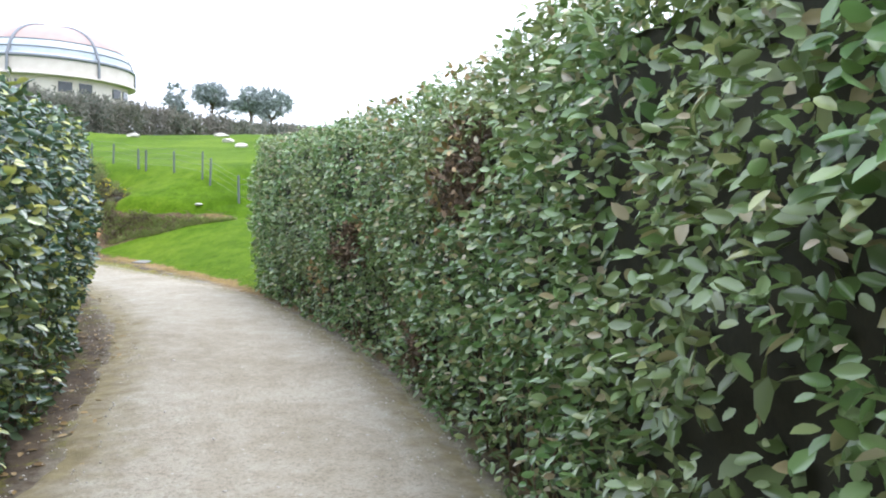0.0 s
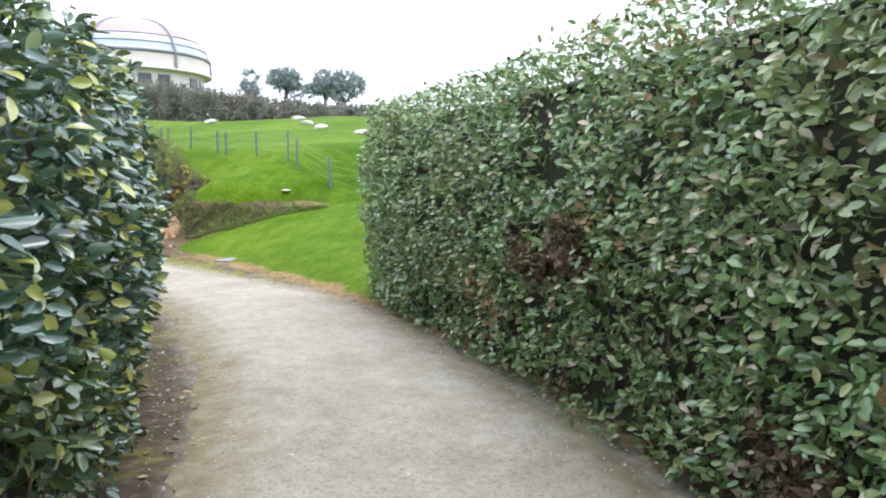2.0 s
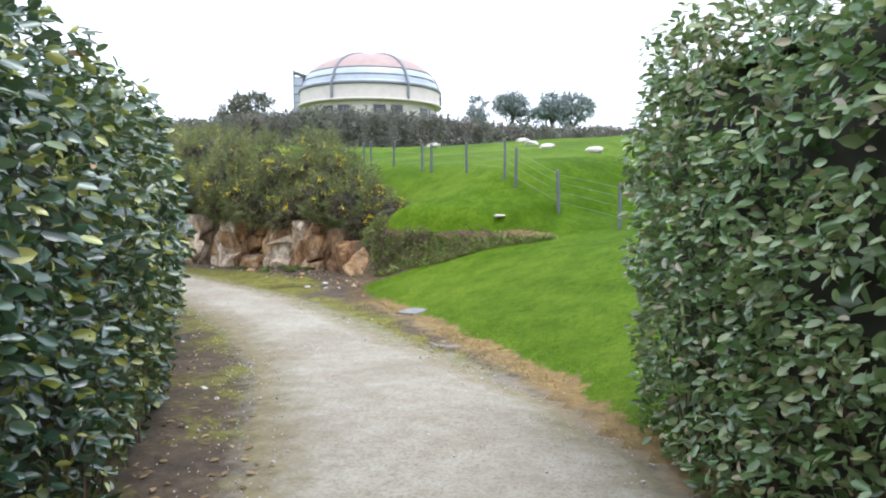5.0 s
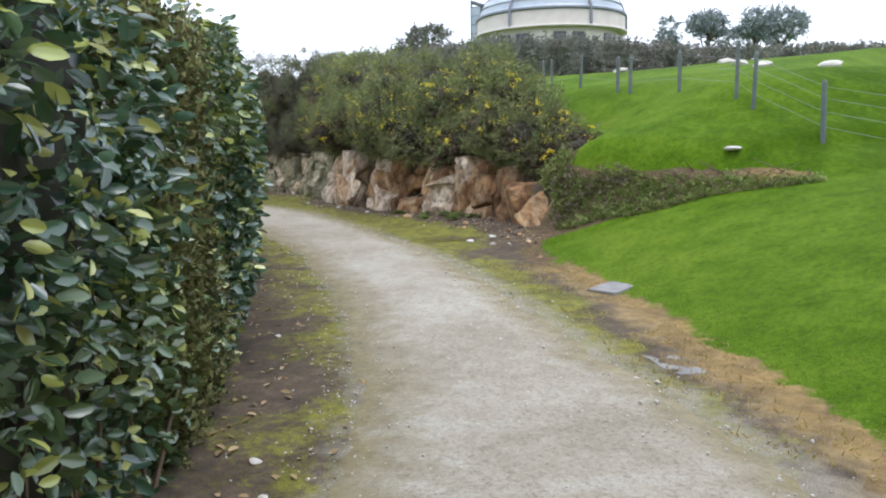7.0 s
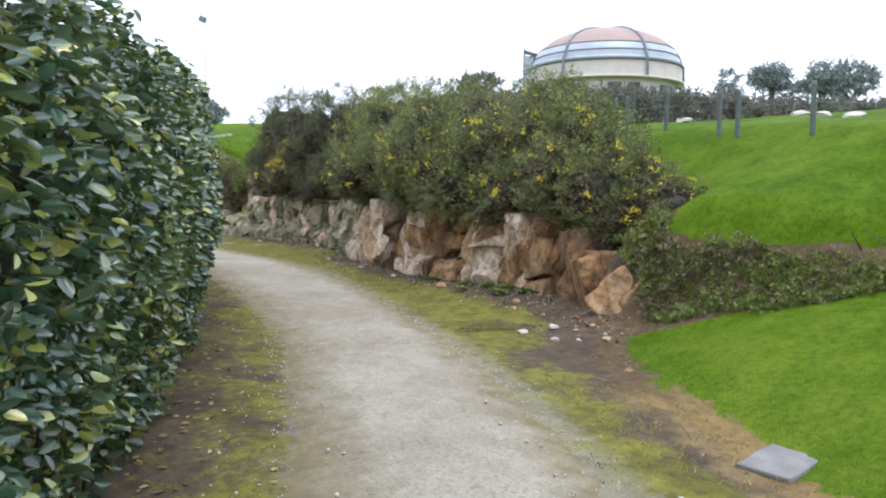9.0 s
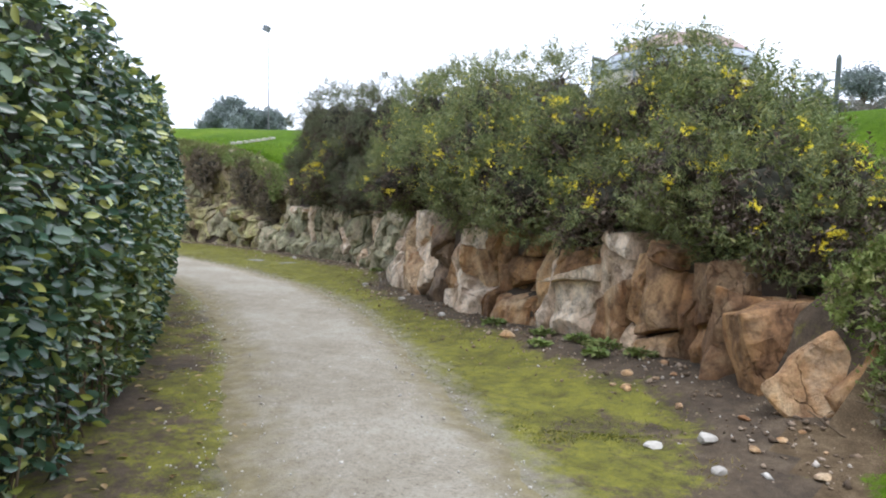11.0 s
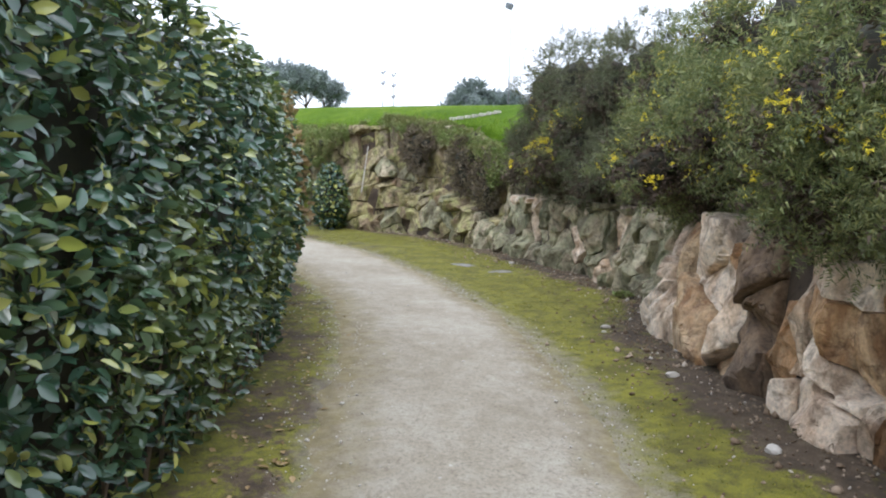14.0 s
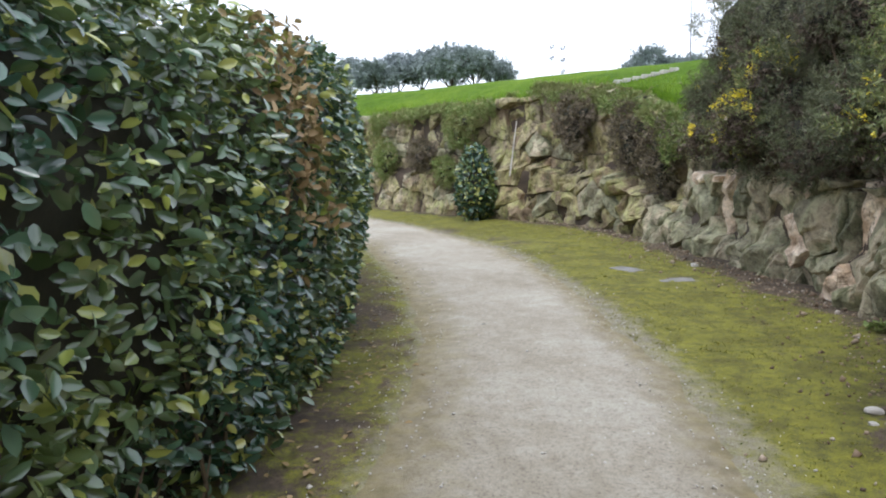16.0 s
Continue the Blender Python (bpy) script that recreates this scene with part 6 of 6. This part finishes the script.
def rubble():
    """Crumbled rock and dead leaves along the foot of the face."""
    n = 3600
    s = rng.uniform(ROCK0 - 0.8, FOOT.s_of(-30, 24.4), n)
    o = FOOT.at(s) - FOOT.normal(s) * np.abs(rng.normal(0.12, 0.38, n))[:, None]
    r = rng.uniform(0.005, 0.017, n) * np.where(rng.uniform(size=n) < 0.08, 2.2, 1)
    T = np.array([(1, 0, 0), (-1, 0.2, 0), (0, 1, 0.1), (0.1, -1, 0), (0, 0, 0.8), (0, 0, -0.6)])
    TF = np.array([(0, 2, 4), (2, 1, 4), (1, 3, 4), (3, 0, 4), (2, 0, 5), (1, 2, 5), (3, 1, 5), (0, 3, 5)])
    V_ = np.c_[o, terrain(o[:, 0], o[:, 1]) + r * 0.3][:, None] + r[:, None, None] * (T[None] * rng.uniform(0.6, 1.4, (n, 1, 3)) + rng.normal(size=(n, 6, 3)) * 0.2)
    F_ = (np.arange(n) * 6)[:, None, None] + TF[None]
    ob = new("rubble", mesh_from("rubble", V_.reshape(-1, 3), F_.reshape(-1, 3), M_RUBBLE))
    tagged(ob, "crumbled brown stone chips under the rock face", "rubble", kind="stuff")


rubble()


def litter():
    """Fallen leaves below the hedge."""
    n = 900
    s = rng.uniform(2, HEDGE_L.length - 3, n)
    o = HEDGE_L.at(s, 0) + HEDGE_L.normal(s) * np.abs(rng.normal(0.15, 0.3, n))[:, None]
    V_, F_ = leaves(np.c_[o, terrain(o[:, 0], o[:, 1]) + 0.012], np.c_[rng.normal(size=(n, 2)), rng.normal(size=n) * 0.1], np.c_[rng.normal(size=(n, 2)) * 0.2, np.ones(n)], rng.uniform(0.03, 0.07, n))
    tagged(new("fallen_leaves", mesh_from("fallen_leaves", V_, F_, M_DEAD)), "scattered dry brown leaves under the hedge", "leaves", kind="stuff")


litter()


# ---- rock face, stone by stone ----
def clip(poly, a, b, c):
    """The part of a polygon where a * x + b * y <= c."""
    out = []
    for (x0, y0), (x1, y1) in zip(poly, poly[1:] + poly[:1]):
        d0, d1 = a * x0 + b * y0 - c, a * x1 + b * y1 - c
        if d0 <= 0:
            out.append((x0, y0))
        if d0 * d1 < 0:
            t = d0 / (d0 - d1)
            out.append((x0 + t * (x1 - x0), y0 + t * (y1 - y0)))
    return out


def chips(a, z, size, seed):
    """Broken facets: each cell of about that size is a small tilted plane."""
    x, y = np.asarray(a) / size, np.asarray(z) / size
    ix, iy = np.floor(x), np.floor(y)
    best, out = np.full(np.shape(x), 9.0), np.zeros(np.shape(x))
    for i in (-1, 0, 1):
        for j in (-1, 0, 1):
            cx, cy = ix + i, iy + j
            dx, dy = x - cx - hash2(cx, cy, seed), y - cy - hash2(cx, cy, seed + 1)
            d = dx * dx + dy * dy
            v = (hash2(cx, cy, seed + 2) - 0.5) + 1.3 * ((hash2(cx, cy, seed + 3) - 0.5) * dx + (hash2(cx, cy, seed + 4) - 0.5) * dy)
            out, best = np.where(d < best, v, out), np.minimum(d, best)
    return out * size


def rock_face(name, s0, s1, cell, mat, label, seed, lean, amp, slope, ledge, drop=0.2, columns=0.0, shear=0.0, hollow=None, rough=1.0, grain=0.036, skip=0.05):
    """A broken rock face between arc lengths s0 and s1 along its foot: split blocks with cracks between, and a dark backing."""
    mid = FOOT.at((s0 + s1) / 2)
    ob = thing(name, Matrix.Translation((mid[0], mid[1], 0)), label, "rock face", kind="structure")
    base = np.array([mid[0], mid[1], 0.0])
    r = random.Random(seed)
    cw, ch = cell

    def cave(a, z):
        """How deep a washed-out hollow lies at a place, 0 to 1."""
        if not hollow:
            return np.zeros(np.shape(a))
        h0, h1, z0, z1 = hollow
        return smooth(h0, h0 + 0.1, a) * smooth(h1, h1 - 0.1, a) * smooth(z0, z0 + 0.06, z) * smooth(z1 + 0.3, z1, z)

    def big(a, z):
        """The run of the face as a whole."""
        a, z = np.asarray(a, float), np.asarray(z, float)
        h = rock_top(a)
        step_at = h * (0.36 + 0.14 * fbm(a * 0.8, a * 0, seed + 14, 2))
        return 0.20 * fbm(a * 0.9, z * 0.6, seed + 13, 2) + ledge * (smooth(0.06, -0.06, z - step_at) - 0.4) - lean * z - 0.2 * cave(a, z)

    def place(a, z, d):
        a, z, d = np.asarray(a, float), np.asarray(z, float), np.asarray(d, float)
        # joints wander instead of running straight
        w_a, w_z = 0.05 * fbm(a * 2.6, z * 2.6, seed + 51, 3), 0.05 * fbm(a * 2.6, z * 2.6, seed + 52, 3) * smooth(0, 0.2, z)
        a, z = np.clip(a + w_a, s0, s1), z + w_z
        p = FOOT.at(a) - FOOT.soft_normal(a) * d[:, None]
        lift = np.interp(a - ROCK0, [-1.0, 0.0, 1.5, 4, 8, 20], [0, 0.16, 0.14, 0.05, 0.02, 0.0]) - 0.06
        return np.c_[p, z + lift] - base

    # backing
    ns, nz = int((s1 - s0) / 0.12) + 2, 14
    ss, zz = np.meshgrid(np.linspace(s0 + skip, s1 - 0.02, ns), np.linspace(0, 1, nz), indexing="ij")
    zz = zz * rock_top(ss)
    Vb = place(ss.ravel(), zz.ravel(), (big(ss, zz) - 0.17 - 0.3 * (zz >= rock_top(ss) - 1e-6)).ravel())
    k = (np.arange(ns - 1)[:, None] * nz + np.arange(nz - 1)[None]).ravel()
    under("backing", mesh_from("backing", Vb, np.c_[k, k + nz, k + nz + 1, k + 1], M_BACKROCK, True), ob, "dark brown backing behind the joints")
    wid = (s1 - s0) / cw
    polys = []
    if columns:
        # upright joints, each column broken across once or twice
        xs, seeds = [0.0], []
        while xs[-1] < wid - 0.5:
            xs.append(xs[-1] + r.choice((0.35, 0.55, 0.8, 1.1, 1.6)) * r.uniform(0.85, 1.15))
        xs[-1] = wid
        tilt = [0.0] + [r.uniform(-0.14, 0.16) * columns for _ in xs[1:-1]] + [0.0]
        for i_ in range(len(xs) - 1):
            top = (float(rock_top(s0 + (xs[i_] + xs[i_ + 1]) / 2 * cw)) + r.uniform(-0.14, 0.12)) / ch
            n_cut = int(top * ch * r.uniform(0.5, 2.0)) + (1 if xs[i_ + 1] - xs[i_] > 0.8 else 0)
            cuts = [0.0] + sorted(r.uniform(0.15, 0.85) * top for _ in range(n_cut)) + [top]
            skew = [0.0] + [r.uniform(-0.45, 0.45) * columns for _ in cuts[1:-1]] + [r.uniform(-0.15, 0.15)]
            for z0_, z1_, k0_, k1_ in zip(cuts, cuts[1:], skew, skew[1:]):
                if z1_ - z0_ < 0.12:
                    z1_ = z0_ + 0.14
                w_ = xs[i_ + 1] - xs[i_]
                polys.append([(xs[i_] + tilt[i_] * z0_, z0_), (xs[i_ + 1] + tilt[i_ + 1] * (z0_ + k0_ * w_), z0_ + k0_ * w_),
                              (xs[i_ + 1] + tilt[i_ + 1] * (z1_ + k1_ * w_), z1_ + k1_ * w_), (xs[i_] + tilt[i_] * z1_, z1_)])
    else:
        # seeds of the blocks, in units of one cell
        seeds = []
        for i_ in range(int(wid) + 1):
            for j_ in range(int(3.2 / ch) + 1):
                if r.random() > drop:
                    seeds.append((i_ + 0.5 * (j_ % 2) + shear * j_ + r.uniform(-0.42, 0.42), j_ + r.uniform(-0.40, 0.40) + 0.3))
                    if r.random() < 0.5:
                        seeds.append((seeds[-1][0] + r.uniform(-0.35, 0.35), seeds[-1][1] + r.uniform(-0.35, 0.35)))
    for q in seeds:
        sq = s0 + min(max(q[0], 0), wid) * cw
        top = (float(rock_top(sq)) + r.uniform(-0.10, 0.10)) / ch
        poly = [(max(0, q[0] - 2.5), 0.0), (min(wid, q[0] + 2.5), 0.0), (min(wid, q[0] + 2.5), top), (max(0, q[0] - 2.5), top)]
        for o in seeds:
            if o is q or abs(o[0] - q[0]) > 3 or abs(o[1] - q[1]) > 3:
                continue
            a, b = o[0] - q[0], o[1] - q[1]
            poly = clip(poly, a, b, a * (o[0] + q[0]) / 2 + b * (o[1] + q[1]) / 2)
            if len(poly) < 3:
                break
        if len(poly) >= 3:
            polys.append(poly)
    for poly in polys:
        pts = [(s0 + x * cw, y * ch) for x, y in poly]
        area = abs(sum(x0 * y1 - x1 * y0 for (x0, y0), (x1, y1) in zip(pts, pts[1:] + pts[:1]))) / 2
        if area < 0.04 * cw * ch:
            continue
        cx, cz = sum(p[0] for p in pts) / len(pts), sum(p[1] for p in pts) / len(pts)
        # the outline, at even small steps
        ring = []
        for (x0, y0), (x1, y1) in zip(pts, pts[1:] + pts[:1]):
            ln = math.hypot(x1 - x0, y1 - y0)
            for t in range(max(1, round(ln / grain))) if ln > 0.02 else ():
                f = t / max(1, round(ln / grain))
                ring.append((x0 + f * (x1 - x0), y0 + f * (y1 - y0)))
        if len(ring) < 6:
            continue
        ring = np.array(ring)
        c = np.array([cx, cz])
        reach = np.linalg.norm(ring - c, axis=1)
        gap, soft = r.choice((0.003, 0.006, 0.012, 0.026)), r.uniform(0.010, 0.024)
        off = amp * r.uniform(-0.6, 0.6)
        planes = [(off + amp * r.uniform(0.0, 0.7), r.uniform(-slope, slope), r.uniform(-slope, slope * 0.8)) for _ in range(5)]
        inner = max(2, int(reach.mean() / grain / 1.1))
        rings = [1 - gap / reach, 1 - (gap + soft * 0.35) / reach, 1 - (gap + soft) / reach] + [np.full(len(ring), f) * (1 - (gap + soft) / reach) for f in np.linspace(1, 0, inner + 1)[1:-1]]
        flat = np.concatenate([c + (ring - c) * np.clip(f, 0.05, 1)[:, None] for f in rings] + [c[None]])
        x, z = flat[:, 0], flat[:, 1]
        d = np.min([p0 + ps * (x - cx) + pz * (z - cz) for p0, ps, pz in planes], axis=0)
        own = r.randrange(900)
        d = np.maximum(d, off - 0.10) + rough * (0.12 * chips(x * 1.4, z, 0.36, seed + own) + 0.12 * chips(x * 1.3, z, 0.11, seed + own + 7)) + 0.008 * fbm(x * 14, z * 14, seed + 33, 2)
        m = len(ring)
        d[:m] -= soft * 1.7
        d[m:2 * m] -= soft * 0.45
        x, z, d = np.r_[ring[:, 0], x], np.r_[ring[:, 1], z], np.r_[np.full(m, -0.34), d]
        Vs = place(x, z, d + big(x, z))
        i0, i1 = np.arange(m), (np.arange(m) + 1) % m
        F = [np.c_[i0 + k * m, i1 + k * m, i1 + (k + 1) * m, i0 + (k + 1) * m] for k in range(len(rings))]
        quads = np.concatenate(F)
        last = len(rings) * m
        tris = np.concatenate([quads[:, (0, 1, 2)], quads[:, (0, 2, 3)], np.c_[i0 + last, i1 + last, np.full(m, last + m)]])
        me = mesh_from("stone", Vs, tris, r.choice(mat(cx, cz)), True)
        me.set_sharp_from_angle(angle=0.26)
        under("stone", me, ob)
    return ob


SEAM = s_at_x(-17.1)


CAVE0, CAVE1 = s_at_x(-12.55), s_at_x(-13.85)


def sandstone_at(s, z):
    """Which stones stand where along the low face: rust-stained, pale, dark-jointed, tan, pale again."""
    if CAVE0 < s < CAVE1 and z > 0.4:
        return (M_ROCK_RUST, M_ROCK_RUST, M_ROCK_DARK)
    if s < s_at_x(-11.0):
        return (M_ROCK, M_ROCK, M_ROCK_RUST)
    if s < s_at_x(-13.2):
        return (M_ROCK, M_ROCK_RUST, M_ROCK, M_ROCK_PALE)
    if s < s_at_x(-14.4):
        return (M_ROCK_PALE, M_ROCK_PALE, M_ROCK_PALE, M_ROCK)
    if s < s_at_x(-14.8):
        return (M_ROCK_DARK, M_ROCK_DARK, M_ROCK)
    if s < s_at_x(-15.7):
        return (M_ROCK, M_ROCK, M_ROCK_PALE)
    return (M_ROCK_PALE, M_ROCK_PALE, M_ROCK_PALE, M_ROCK)


low_face = rock_face("rock_face", ROCK0 - 0.1, SEAM, (0.42, 0.62), sandstone_at, "low pinkish-brown sandstone face of big cracked blocks", 3, 0.06, 0.13, 0.6, 0.06, 0.3, 1.0, 0.0, (CAVE0, CAVE1, 0.36, 1.0), 0.8, 0.036, 0.9)
rock_face("rock_face", SEAM, CLIFF0 - 0.6, (0.44, 0.62), lambda s, z: (M_GREYROCK,) * 5 + (M_ROCK_PALE,), "grey-green broken rock face under gorse", 14, 0.10, 0.17, 0.8, 0.14, 0.2, 0.0, -0.25, None, 1.1)
rock_face("rock_face", CLIFF0 - 0.6, FOOT.s_of(-43, 19.1), (0.62, 0.5), lambda s, z: (M_CLIFF, M_CLIFF, M_CLIFF, M_GREYROCK), "tall yellow-brown lichen-covered cliff of layered rock", 25, 0.10, 0.2, 0.8, 0.36, 0.25, 0.0, 0.2, None, 1.2, 0.065)

# the face ends in slabs that lean on one another
for k, (x, y, z, sx, sy, sz, rx, ry, rz) in enumerate([(-9.1, 19.18, 0.26, 0.50, 0.20, 0.62, -14, -34, 40), (-9.5, 19.52, 0.36, 0.50, 0.3, 0.84, -6, -12, 44), (-8.84, 18.96, 0.10, 0.18, 0.16, 0.18, 0, 20, 10),
                                                       (-9.88, 19.70, 0.38, 0.46, 0.3, 0.90, -4, 8, 24)]):
    bm = bmesh.new()
    box(bm, sx, sy, sz, Matrix(), 0.03)
    bmesh.ops.subdivide_edges(bm, edges=[e for e in bm.edges if e.calc_length() > 0.12], cuts=5, use_grid_fill=True)
    for v in bm.verts:
        v.co += Vector(noise.noise_vector(v.co * 3.2 + Vector((7 * k, 0, 0)))) * 0.085 + Vector(noise.noise_vector(v.co * 8)) * 0.022
    ob = part("stone", bm, M_ROCK if k in (0, 2) else M_ROCK_RUST, low_face)
    ob.matrix_basis = Matrix.Translation(-low_face.matrix_world.translation) @ pose(x, y, z, rx, ry, rz)

# single leaves within arm's reach of the path
s = rng.uniform(sL(-13.6, 16.9), sL(-17.6, 18.7), 300)
v = rng.uniform(0.35, 2.1, 300) / total_far
p, n, _ = face_far(s, v)
T_, TF_ = leaves(np.zeros((1, 3)), np.array([[1.0, 0, 0]]), np.array([[0, 0, 1.0]]), np.array([0.085]))
leaf_me = mesh_from("leaf", T_, TF_, M_HEDGE)
origin = np.array(hedge_far.matrix_world.translation)
for k in range(300):
    ob = under("leaf", leaf_me, hedge_far)
    ax = Vector(rng.normal(size=3)) + Vector((0, 0, -0.4))
    nl = Vector(n[k]) + Vector(rng.normal(size=3)) * 0.4 + Vector((0, 0, 0.4))
    ax.normalize()
    sd = nl.cross(ax).normalized()
    nl = ax.cross(sd)
    m = Matrix((ax, sd, nl)).transposed().to_4x4()
    ob.matrix_basis = Matrix.Translation(p[k] - origin + n[k] * 0.055) @ m
